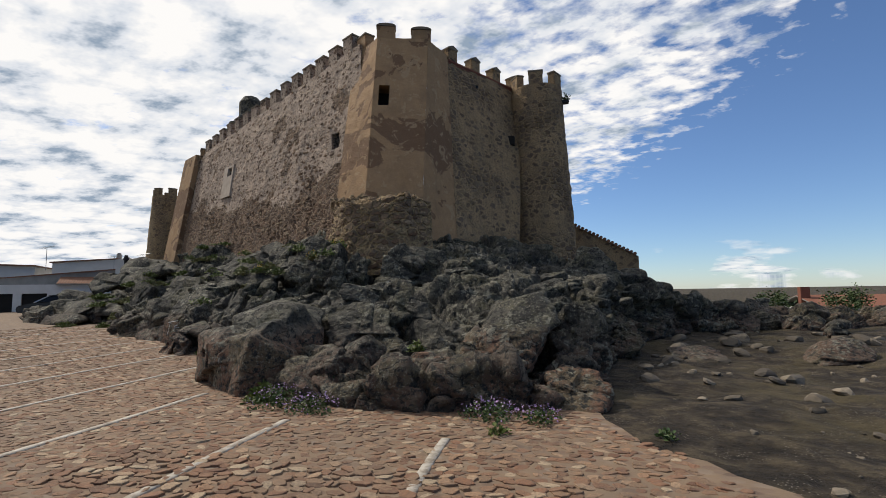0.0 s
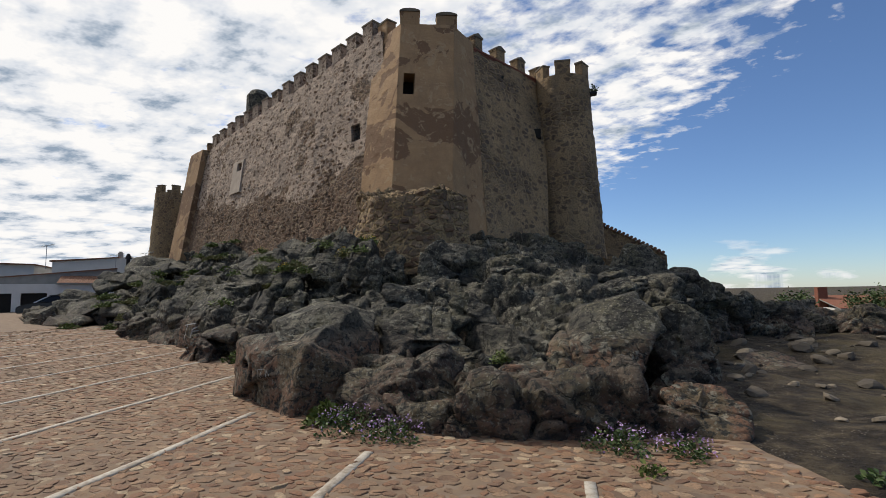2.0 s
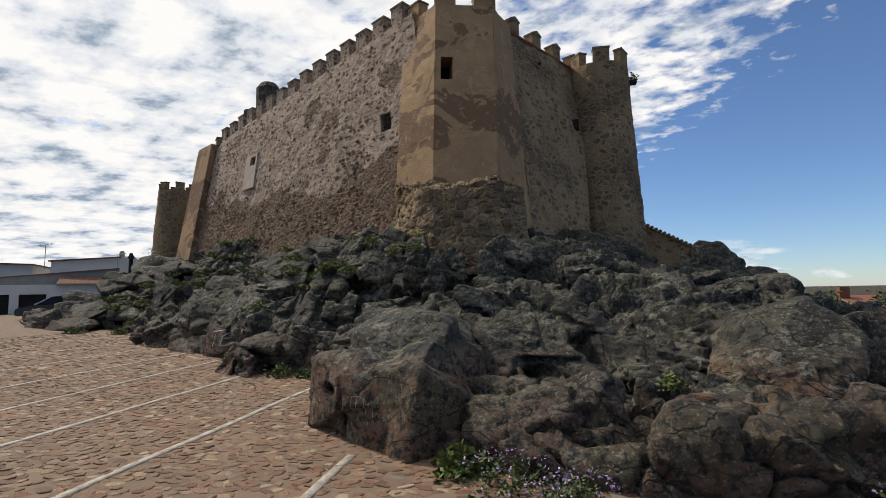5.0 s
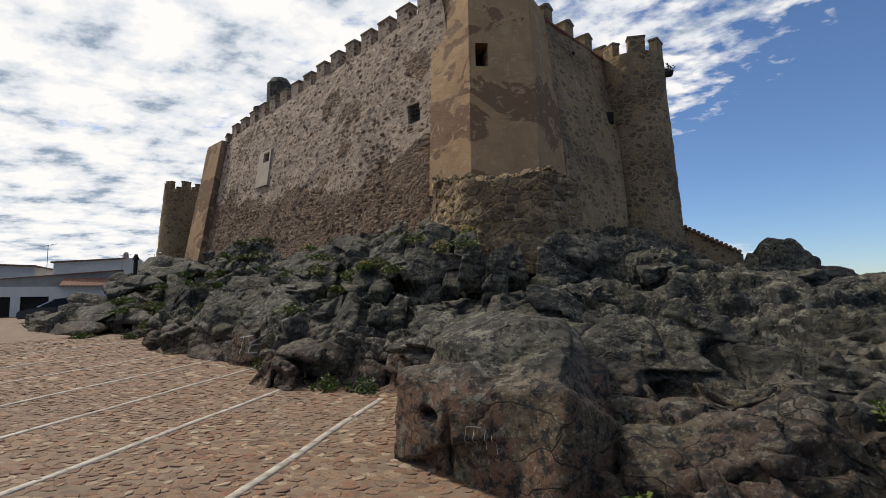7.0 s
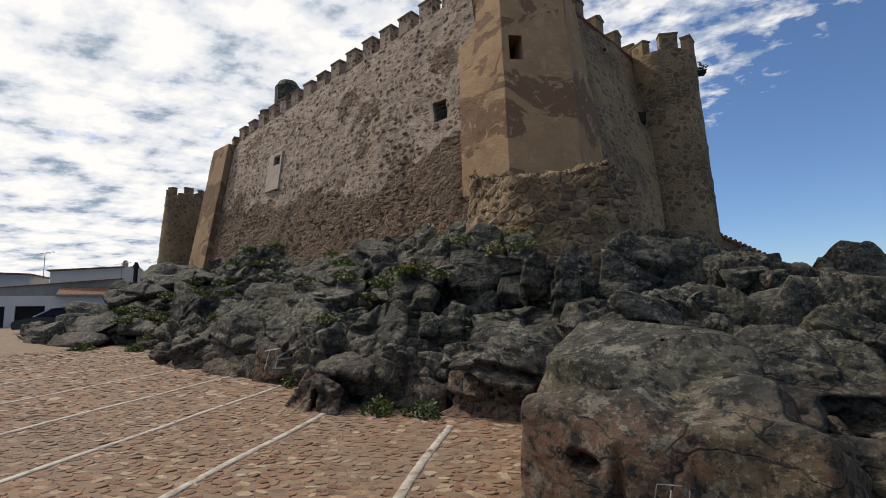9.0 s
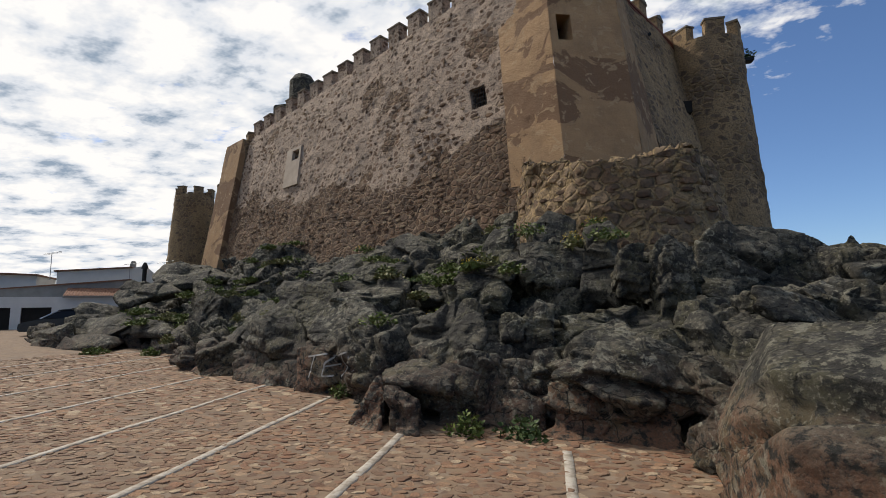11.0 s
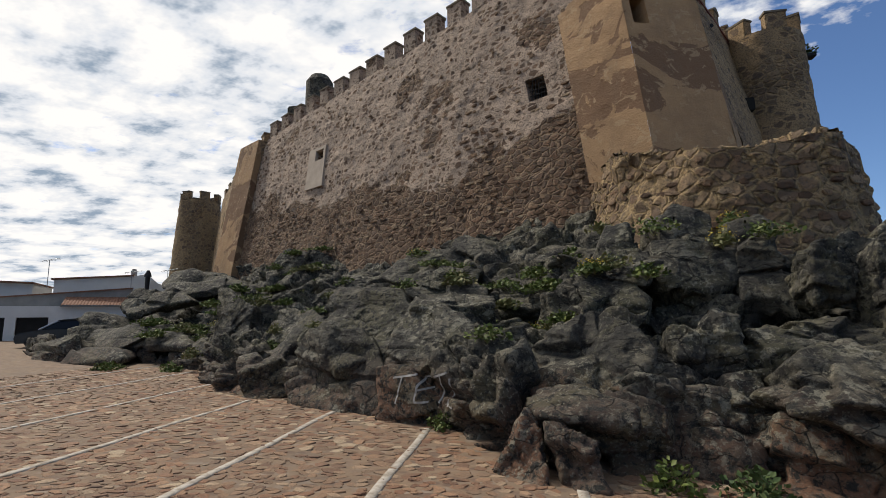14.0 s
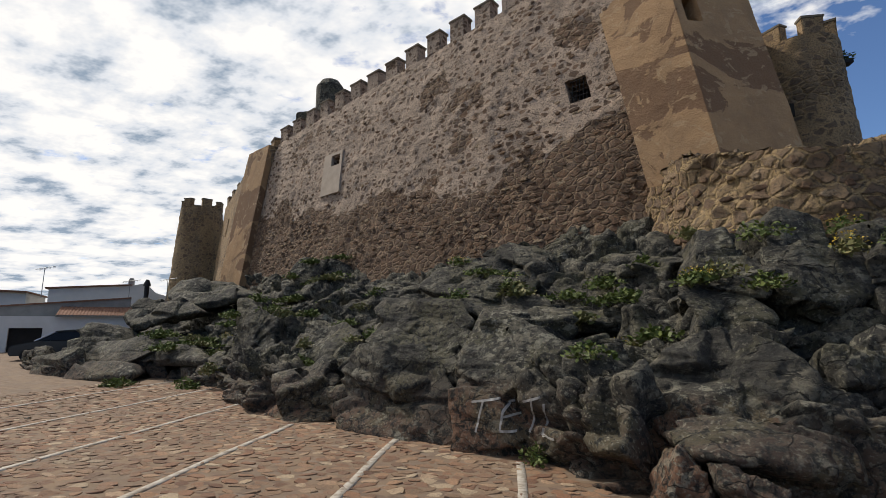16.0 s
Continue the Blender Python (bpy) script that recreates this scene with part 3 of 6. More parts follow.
def roughen(P, size=1.0, seed=0, hold=None):
    """Breaks a smooth sheet of rock into flat-faced blocks and ledges along its normals."""
    du, dv = np.gradient(P, axis=0), np.gradient(P, axis=1)
    n = np.cross(du, dv)
    n /= np.maximum(np.linalg.norm(n, axis=-1, keepdims=True), 1e-9)
    if n[..., 2].mean() < 0:
        n = -n
    p = P.reshape(-1, 3)
    w = p + 0.04 * size * np.stack([fbm(p / size * 1.2, 2, seed + 1), fbm(p / size * 1.2, 2, seed + 2), fbm(p / size * 1.2, 2, seed + 3)], 1)
    # beds dip gently, so that the blocks are slabs
    tilt = np.array(Euler((radians(24), radians(-14), radians(25))).to_matrix())
    w = w @ tilt.T
    d = 0.34 * slabs(w / (size * np.array((1.5, 1.1, 0.9))), seed + 10) - 0.04
    d = d + 0.08 * slabs(w / (size * np.array((0.55, 0.42, 0.34))), seed + 30) + 0.02 * slabs(w / (size * np.array((0.2, 0.17, 0.14))), seed + 50)
    loose, joint = blocks(w / (size * np.array((0.95, 0.75, 0.62))), seed + 70)
    d = np.clip(d, -0.5, 0.32) + 0.09 * loose - 0.2 * np.exp(-joint / 0.05)
    d = (d * size).reshape(P.shape[:2])
    if hold is not None:
        d = d * hold
    return P + n * d[..., None]


smooth_crag = crag()
hold = np.ones(smooth_crag.shape[:2])
hold[:, :10] = np.linspace(0.3, 1, 10)
rock_pts = roughen(smooth_crag, 1.0, 5, hold)
crag_ob = new("rock_outcrop", grid_mesh("rock_outcrop", rock_pts, ROCK))
tagged(crag_ob, "craggy dark grey outcrop with lichen and rust stains", "rock", kind="structure")


def height_at(x, y, r=0.22):
    """The height of the crag's crests round a point."""
    d = (rock_pts[..., 0] - x) ** 2 + (rock_pts[..., 1] - y) ** 2
    near = rock_pts[..., 2][d < r * r]
    return float(np.percentile(near, 75)) if near.size else float(ground_z(np.array(x), np.array(y)))


def hull_planes(C):
    """The outer planes of a convex block with the given corners: unit normals and distances from its middle."""
    mid_ = C.mean(0)
    Q = C - mid_
    got = []
    for i, j, k in itertools.combinations(range(len(Q)), 3):
        n = np.cross(Q[j] - Q[i], Q[k] - Q[i])
        ln = np.linalg.norm(n)
        if ln < 1e-5:
            continue
        n = n / ln
        h = n @ Q[i]
        if h < 0:
            n, h = -n, -h
        if (Q @ n).max() <= h + 1e-4:
            got.append((n, max(h, 0.02)))
    return mid_, got


def rock_block(corners, seed=0, cell=0.04, wear=1.0, cracks=2):
    """A mesh of one block: flat faces between its corners, worn edges, chips and joints."""
    rng = np.random.default_rng(seed)
    mid_, planes = hull_planes(np.array(corners, float))
    span = np.ptp(np.array(corners, float), axis=0)
    wid = float(np.sort(span)[1])
    detail = int(np.clip(1.6 * span.max() / cell, 14, 120))
    u, v = np.meshgrid(np.linspace(0, 2 * np.pi, detail * 2 + 1), np.linspace(0.02, np.pi - 0.02, detail), indexing="ij")
    n = np.stack([np.cos(u) * np.sin(v), np.sin(u) * np.sin(v), -np.cos(v)], -1)
    r = np.full(u.shape, 9.0)
    for pl, h in planes:
        dot = n @ pl
        r = np.minimum(r, np.where(dot > 0.01, h / np.maximum(dot, 0.01), 9))
    # edges worn back a little towards the middle of the neighbouring faces
    soft = r.copy()
    for _ in range(1):
        ring = np.concatenate([soft[-2:-1], soft, soft[1:2]])
        soft = (ring[:-2] + ring[2:] + 2 * soft) / 4
        soft[:, 1:-1] = (soft[:, :-2] + soft[:, 2:] + 2 * soft[:, 1:-1]) / 4
    r = np.minimum(r, soft + 0.004)
    P = n * r[..., None]
    q = P.reshape(-1, 3) + mid_
    tilt = np.array(Euler((radians(24), radians(-14), radians(25))).to_matrix())
    w = q @ tilt.T
    w = w + 0.03 * np.stack([fbm(q * 2.2, 3, seed + 1), fbm(q * 2.2, 3, seed + 2), fbm(q * 2.2, 3, seed + 3)], 1)
    big = max(wid, 0.25)
    d = 0.10 * big * np.clip(slabs(w / (big * np.array((0.75, 0.6, 0.42))), seed + 2), -1.2, 0.8)
    d = d + 0.032 * min(big, 0.8) * np.clip(slabs(w / (big * np.array((0.24, 0.19, 0.13))), seed + 5), -1, 1) + 0.006 * big * fbm(q * 2.4 / big, 4, seed + 9)
    for c in range(cracks):
        way_ = np.array(((1, 0.3, 0.15), (0.2, 0.25, 1), (0.8, -0.5, -0.4))[c % 3]) + rng.normal(0, 0.25, 3)
        way_ /= np.linalg.norm(way_)
        off = (w - w.mean(0)) @ way_ + 0.03 * fbm(q * 1.6, 3, seed + 20 + c) - rng.uniform(-0.3, 0.3) * big
        d = d - 0.05 * min(big, 1.0) * np.exp(-np.abs(off) / (0.02 + 0.012 * big)) * np.clip(fbm(q * 0.9 / big, 2, seed + 40 + c) * 2 + 0.7, 0, 1)
    P = P + n * (d * wear).reshape(u.shape)[..., None]
    P[-1] = P[0]
    return P + mid_


FACES = []         # the points of the large blocks
KEPT = []          # the middles and half sizes of the large blocks


def boulder(corners, seed, label, wear=1.0, deep=0.0, cell=0.04, cracks=2, mat=None, holes=()):
    """A block of the crag standing by itself; deep: how far it reaches back into the slope behind its corners."""
    C = np.array(corners, float)
    if deep:
        mid_ = C.mean(0)
        back = mid_ + (C - mid_) * np.array((0.85, 0.6, 0.8)) + np.array((-0.05, deep, -0.12))
        low = C[C[:, 2] < np.median(C[:, 2])] + np.array((0, 0.15, -0.25))
        C = np.concatenate([C, back, low])
    P = rock_block(C, seed, cell, wear, cracks)
    for c, r, in_ in holes:                     # hollows worn into a face
        away = np.linalg.norm((P - np.array(c)) / np.array(r), axis=-1)
        P = P + np.array(in_) * np.exp(-away ** 4)[..., None]
    FACES.append(P.reshape(-1, 3))
    KEPT.append((C.mean(0), np.ptp(np.array(corners, float), axis=0) / 2))
    at = Vector((*C.mean(0)[:2], C[:, 2].min()))
    ob = new("boulder", grid_mesh("boulder", P - np.array(at), mat or ROCK))
    ob.location = at
    return tagged(ob, label, "boulder")


# the large blocks along the foot and the ridge
boulder(((-6.4, 7.85, -0.12), (-6.38, 7.88, 0.93), (-5.8, 7.35, 0.82), (-5.55, 7.2, -0.12), (-4.85, 6.8, -0.12), (-4.75, 7.05, 0.95), (-4.61, 7.43, 1.28), (-4.1, 7.6, -0.12), (-4.2, 8.3, 0.9), (-4.6, 9.5, 1.42), (-5.72, 9.56, 1.55), (-6.3, 9.6, 0.3), (-5.3, 10.0, 0.2)), 3, "large leaning boulder, lichen top and rust-brown split face", 0.6, 0.0, 0.025, 3, RUSTY, (((-6.0, 7.52, 0.6), (0.09, 0.2, 0.06), (0.1, 0.22, 0.03)), ((-5.8, 7.35, 0.3), (0.035, 0.2, 0.4), (0.03, 0.1, 0))))
boulder(((-5.48, 11.1, 1.72), (-5.28, 11.4, 1.98), (-3.49, 12.3, 2.06), (-2.31, 11.8, 1.5), (-5.01, 11, 1.4), (-3.68, 11.4, 1.32)), 20, "long grey ledge with a pale flat top", 1.6, 0.7)
boulder(((-3.35, 9.9, 1.46), (-3.2, 9.95, 1.62), (-3.01, 10, 1.67), (-2.54, 9.9, 1.45), (-2.3, 9.6, 1.1), (-3.29, 9.5, 1.06)), 27, "brown rounded knob of rock on the crag", 1.0, 0.5)
boulder(((-1.3, 7.56, 0.98), (-1.94, 7.3, 0.64), (-2.1, 6.8, 0.12), (-1.13, 6.6, 0.08), (-0.37, 7.3, 0.22), (-0.01, 8, 1.01), (-0.2, 8.9, 1.46), (-0.91, 8.9, 1.24)), 34, "grey block with a red-brown broken side", 1.9, 0.9, mat=RUSTY)
boulder(((-5.13, 7.6, 0.28), (-4.84, 7.9, 0.44), (-4.31, 7.8, 0.41), (-4.22, 7.3, 0.18), (-4.94, 7.3, 0.12)), 41, "low grey rock beside the leaning boulder", 1.6, 0.5)
boulder(((-3.24, 6.9, 0.21), (-2.82, 7.1, 0.35), (-2.35, 7, 0.34), (-1.64, 6.7, 0.12), (-2.32, 6.35, -0.1), (-2.99, 6.3, -0.13)), 48, "low jagged rock at the edge of the paving", 1.6, 0.8)
boulder(((-3.76, 8.5, 0.63), (-3.29, 8.8, 0.83), (-2.49, 8.6, 0.75), (-2.33, 7.9, 0.37), (-3.38, 7.8, 0.33)), 55, "tilted grey slab bedded in the crag", 1.6, 1)
boulder(((-2.44, 9.4, 1.07), (-1.71, 9.2, 1.03), (-0.97, 8.9, 0.85), (-1.14, 8.4, 0.62), (-2.42, 8.5, 0.61)), 62, "broad tilted grey slab bedded in the crag", 1.6, 1)
boulder(((-4.52, 9.3, 1.17), (-3.99, 9.6, 1.35), (-3.05, 9.4, 1.21), (-2.76, 8.8, 0.68), (-4.13, 8.7, 0.63)), 69, "rough grey block behind the leaning boulder", 1.6, 1)
boulder(((-5.91, 13.2, 2.06), (-5.83, 13.4, 2.75), (-5.57, 13.45, 2.9), (-5.29, 13.4, 2.7), (-5.14, 13.1, 1.98)), 76, "standing grey stone on the crag", 1.0, 0.5)
boulder(((-5.06, 13.8, 1.98), (-4.87, 14.1, 2.74), (-4.35, 14.3, 3.12), (-3.16, 14.3, 2.85), (-2.89, 14.1, 1.95), (-4.59, 13.6, 1.69)), 83, "dark grey block of the ridge below the tower", 1.0, 1)
boulder(((-2.83, 15, 1.8), (-2.53, 15.3, 2.67), (-1.46, 15.5, 3.05), (-1.03, 15.5, 2.93), (-0.57, 15.2, 1.92), (-0.99, 14.6, 0.97), (-2.56, 14.5, 1.06)), 90, "tall dark block of the cliff below the tower", 1.0, 1, 0.05)
boulder(((0.28, 16.3, 1.43), (0.85, 17, 2.85), (1.28, 17.2, 3.08), (1.75, 17.2, 2.96), (2.48, 17.2, 2.14), (2.49, 16.6, 0.76), (0.4, 16, 0.64)), 97, "tall rounded dark block of the cliff", 1.0, 1, 0.05)
boulder(((2.6, 17.8, 1.54), (3.14, 18, 1.85), (3.97, 18.3, 1.87), (4.42, 18.4, 1.51), (4.08, 17.6, 0.19), (2.44, 17.2, 0.22)), 104, "dark block at the end of the cliff", 1.0, 1, 0.05)
boulder(((-0.01, 7.5, 0.36), (0.24, 7.8, 0.48), (0.73, 7.7, 0.42), (0.88, 7.3, 0.21), (0.55, 6.75, -0.04), (-0.06, 6.9, -0)), 111, "low tan slab of rock lying on bare earth", 1.0, 0.5, mat=RUSTY)
boulder(((-7.82, 11.06, 0.87), (-7.07, 11.7, 1.24), (-5.88, 12.1, 1.47), (-5.65, 12, 1.37), (-6.04, 11.1, 0.46), (-7.01, 11, 0.85), (-6.91, 11, 0.62), (-6.24, 10.9, 0.47)), 118, "wide overhanging slab with a pale rough top", 1.0, 0.6)
boulder(((-7.73, 11.3, 0.77), (-7.84, 11.1, -0.04), (-7.63, 10.9, -0.04), (-6.76, 10.8, -0.07), (-6.1, 10.5, -0.08), (-5.95, 11.2, 0.63), (-6.84, 11.3, 0.66)), 125, "brown rock face below an overhanging slab", 1.0, 1, mat=RUSTY)
boulder(((-6.01, 12.3, 2.15), (-5.86, 12.45, 2.55), (-5.72, 12.5, 2.66), (-5.57, 12.5, 2.48), (-5.56, 12.2, 1.62), (-6.05, 12.1, 1.63)), 132, "round-headed standing stone on the crag", 1.0, 0.4)
boulder(((-6.49, 12.7, 2.45), (-6.42, 12.7, 2.6), (-6.06, 12.8, 2.65), (-6.11, 12.5, 2.02), (-6.56, 12.5, 1.97)), 139, "square standing stone on the crag", 1.0, 0.5)
boulder(((-7.99, 12.2, 1.53), (-7.78, 12.3, 1.78), (-7.52, 12.3, 1.69), (-7.55, 11.95, 1.23), (-8.03, 12, 1.22)), 146, "small square grey block on the crag", 1.0, 0.4)
boulder(((-8.32, 12.2, 1.54), (-8.2, 12.3, 1.6), (-7.98, 12.2, 1.49), (-7.99, 12, 1.22), (-8.32, 12, 1.22)), 153, "small grey cube of rock on the crag", 1.0, 0.35)
boulder(((-10.09, 12.8, 1.15), (-9.63, 12.8, 1.54), (-9.2, 12.7, 1.85), (-8.84, 12.5, 1.88), (-8.47, 12.4, 1.75), (-8.52, 11.9, 1.19), (-8.95, 11.7, 0.74), (-9.83, 12.4, 0.68)), 160, "large pyramid-shaped block with a smooth brown face", 1.0, 1, mat=RUSTY)
boulder(((-10.07, 11.9, 0.78), (-9.38, 11.9, 0.88), (-8.93, 11.34, 0.79), (-9, 11.2, 0.62), (-9.81, 11.3, 0.68)), 167, "flat shelf of pale rock", 1.0, 0.6)
boulder(((-9.43, 11.7, 0.66), (-8.63, 11.8, 1.08), (-7.8, 11.8, 0.93), (-7.8, 11.2, -0.01), (-8.69, 11.2, -0.04), (-9.28, 11.3, 0.04)), 174, "dark broken rock face at the edge of the paving", 1.0, 1)
boulder(((-10.42, 11.15, 0.08), (-10.11, 11.2, 0.53), (-10.04, 11.3, 0.73), (-9.86, 11.25, 0.71), (-9.76, 10.8, 0.06), (-10.25, 11, 0.03)), 181, "split low rock with a leaning brown face", 1.0, 0.6, mat=RUSTY)
boulder(((-9.84, 11.25, 0.71), (-9.63, 11.2, 0.68), (-9.28, 11, 0.45), (-9.25, 10.7, 0.08), (-9.69, 10.8, 0.05)), 188, "sharp grey slab leaning on a split rock", 1.0, 0.6)
boulder(((-12.41, 13.7, 1), (-12, 14.5, 2.03), (-11.53, 14.5, 1.99), (-10.63, 13.2, 1.14), (-10.59, 12.75, 0.21), (-11.84, 13.3, 0.16), (-12.29, 13.5, 0.24)), 195, "broad brown rock face with white sprayed strokes", 1.0, 1, mat=RUSTY)
boulder(((-10.74, 13.2, 1.14), (-10.38, 13.4, 1.23), (-10, 12.9, 0.93), (-9.77, 12.3, 0.44), (-10.46, 12.65, 0.2)), 202, "red-brown foot of a broad rock face", 1.0, 1, mat=RUSTY)
boulder(((-14.86, 15, 0.9), (-14.2, 14.8, 1.45), (-13.05, 14.5, 1.51), (-12.33, 13.9, 0.66), (-12.27, 13.55, 0.16), (-14.35, 14.5, 0.19)), 209, "dark upright rock face at the edge of the paving", 1.0, 1)
boulder(((-14.63, 15.4, 1.53), (-14.11, 15.9, 2.35), (-12.64, 15.3, 2.19), (-12, 14.6, 1.52), (-13.81, 14.9, 1.22)), 216, "dark tilted block above the rock face", 1.0, 1)
boulder(((-9.27, 13.6, 2.21), (-9, 14.1, 2.74), (-8.61, 14.5, 3.28), (-8.11, 14.4, 3.27), (-7.99, 13.6, 2.4), (-8.34, 13, 1.84), (-9.13, 13.2, 1.86)), 223, "large pale grey crag below the plinth", 1.6, 1)
boulder(((-8.02, 13.7, 2.41), (-7.89, 14.3, 3.33), (-7.5, 14.5, 3.66), (-6.93, 14.4, 3.41), (-7.01, 13.6, 2.27), (-7.87, 13.3, 1.97)), 230, "tall upright crag block below the plinth", 1.0, 1)
boulder(((-7.06, 13.3, 2.01), (-6.85, 14, 3.1), (-6.42, 14, 3.22), (-6.26, 13.6, 2.73), (-6.48, 13, 1.81)), 237, "narrow upright block below the plinth", 1.0, 1)
boulder(((-7.43, 12.3, 1.53), (-6.76, 12.5, 1.61), (-5.5, 12.4, 1.66), (-5.64, 12.1, 1.29), (-7.32, 12, 1.3)), 244, "row of low broken blocks on the crag", 1.0, 0.6)
boulder(((-5.68, 11.7, 1.1), (-5.14, 12, 1.29), (-4.73, 11.8, 1.23), (-4.64, 11.4, 1), (-5.62, 9.9, 0.08), (-6.22, 10.2, -0.06)), 251, "dark cracked rock face between two boulders", 1.0, 1)
boulder(((-12.29, 18, 2.86), (-12.3, 18.6, 3.63), (-11.68, 18.9, 3.94), (-10.57, 18.6, 3.64), (-9.95, 18.3, 3.46), (-10.44, 17.8, 2.82)), 258, "smooth grey rock below the castle wall", 1.0, 1.4, 0.05)
boulder(((-14.06, 18.5, 2.82), (-13.45, 18.8, 3.26), (-12.3, 18.6, 3.29), (-10.71, 17.6, 2.81), (-11.87, 17.2, 2.36)), 265, "flat grey rock below the castle wall", 1.0, 1.2, 0.05)
boulder(((-21, 24.4, 3.83), (-20.34, 24.6, 4.64), (-19.33, 24.8, 4.83), (-18.12, 24.6, 4.12), (-17.58, 24, 2.99), (-20.46, 24, 3.06)), 272, "big dark rounded boulder below the castle wall", 1.0, 1.6, 0.05)
boulder(((-17.09, 16, 0.13), (-16.4, 16, 0.4), (-15.17, 15.6, 0.52), (-14.74, 15.1, 0.25), (-15.51, 14.9, 0.13)), 279, "low splintered brown rock at the paving edge", 1.0, 0.6, mat=RUSTY)
boulder(((-17.43, 18.3, 1.38), (-17.45, 18.9, 1.99), (-15.72, 18.3, 2.18), (-14.96, 17.5, 1.67), (-15.96, 17.2, 1.15)), 293, "dark bedded rock on the slope", 1.0, 1, 0.05)
boulder(((-14.06, 15, 1.38), (-13.47, 15.2, 1.63), (-12.54, 14.8, 1.58), (-12.24, 14.2, 1.14), (-13.37, 14.2, 0.86)), 300, "dark tilted slab on the slope", 1.0, 1, 0.05)
boulder(((-12.72, 16.5, 2.38), (-12.06, 17.2, 2.92), (-11.05, 16.8, 2.73), (-10.85, 15.9, 2.09), (-12.27, 15.8, 1.94)), 307, "dark rock on the slope below the wall", 1.0, 1, 0.05)
boulder(((-10.73, 16, 2.2), (-10.02, 16.6, 2.56), (-9.15, 16, 2.39), (-9.46, 15, 1.84), (-10.47, 15.2, 1.86)), 314, "dark slab on the slope with weeds round it", 1.0, 1, 0.05)

boulder(((2.69, 13, -0.12), (3.2, 14.6, 0.04), (4.32, 15, 0.05), (4.74, 14.6, -0.1), (4.29, 13.4, -0.29), (3.09, 12.6, -0.42), (2.57, 12.7, -0.35)), 500, "flat grey rock set in the bare earth", 1.0, 0.5, 0.05)
boulder(((1.61, 13, 0.42), (1.84, 13.3, 0.75), (2.2, 13.4, 0.78), (2.36, 13.2, 0.54), (2.25, 12.7, 0.15), (1.59, 12.6, 0.09)), 509, "rounded grey boulder at the foot of the cliff", 1.0, 0.7, 0.05)
boulder(((5.84, 20, -0.08), (6.32, 21, 0.8), (7.82, 21.5, 0.89), (8.09, 21, 0.53), (7.54, 19.8, -0.12)), 518, "broad greenish block at the cliff's end", 1.0, 1.0, 0.05)
boulder(((8.26, 23, 0.3), (8.62, 23.5, 1.18), (9.81, 24, 1.16), (9.68, 23, 0.3)), 527, "square greenish block on the low ridge", 1.0, 1.0, 0.05)
boulder(((8.47, 19.4, 0.12), (9.08, 20, 0.98), (9.48, 20, 1.1), (9.98, 20, 0.68), (9.57, 19.3, 0.13)), 536, "pale pointed boulder on the ridge", 1.0, 0.8, 0.05)
boulder(((6.19, 12.9, -0.24), (6.76, 13.8, 0.16), (7.36, 14, 0.28), (7.89, 14, 0.22), (6.99, 12.6, -0.3)), 545, "dark grey boulder on the stony slope", 1.0, 0.8, 0.05)
boulder(((4.82, 11.8, -0.43), (5.17, 12.3, -0.33), (5.71, 12.3, -0.28), (5.39, 11.7, -0.42)), 554, "low flat rock on the stony slope", 1.0, 0.4, 0.05)
boulder(((5.14, 11.4, -0.44), (5.46, 11.8, -0.26), (5.71, 11.8, -0.23), (5.59, 11.3, -0.4)), 563, "low pale rock on the stony slope", 1.0, 0.4, 0.05)
boulder(((8.34, 16.8, 0.18), (8.79, 17.3, 0.55), (9.21, 17.4, 0.59), (9.02, 16.8, 0.18)), 572, "pale stone on the stony slope", 1.0, 0.5, 0.05)
boulder(((-29.31, 21.3, 0.13), (-29.62, 21.9, 0.85), (-26.92, 21.2, 1), (-23.56, 20, 0.82), (-22.84, 19.3, 0.51), (-28.26, 20.9, 0.07)), 581, "dark bedded rock at the end of the square", 1.0, 1.0, 0.05)
boulder(((-30.23, 24, 0.86), (-30.76, 24.5, 1.88), (-29.84, 24.5, 2.07), (-28.08, 24, 1.85), (-26.84, 23, 1.02)), 590, "dark square block of bedded rock by the road", 1.0, 1.5, 0.05)
boulder(((-27.83, 22.5, 0.93), (-27.86, 23, 1.38), (-21.47, 20.5, 1.31), (-20.5, 19.6, 0.89), (-26.29, 21.6, 0.72)), 599, "long low ledge of dark bedded rock", 1.0, 1.2, 0.05)
boulder(((-29.19, 25.5, 2.53), (-28.93, 26, 3.18), (-26.59, 25.5, 3.29), (-24.81, 24.5, 2.56), (-28, 24.8, 2.1)), 608, "dark ledge of bedded rock with weeds above", 1.0, 1.2, 0.05)
boulder(((-28.24, 27, 3.56), (-28.05, 27.5, 4.18), (-25.35, 27, 4.2), (-23.02, 25.5, 3.34), (-26.51, 25.8, 2.9)), 617, "dark ledge of rock below the far wall", 1.0, 1.4, 0.05)
boulder(((-19.29, 19, 1.09), (-19.94, 19.8, 2.71), (-19.41, 19.7, 2.78), (-18.16, 19, 2.28), (-17.82, 18.3, 1.12)), 626, "upright block of bedded rock on the slope", 1.0, 0.8, 0.05)

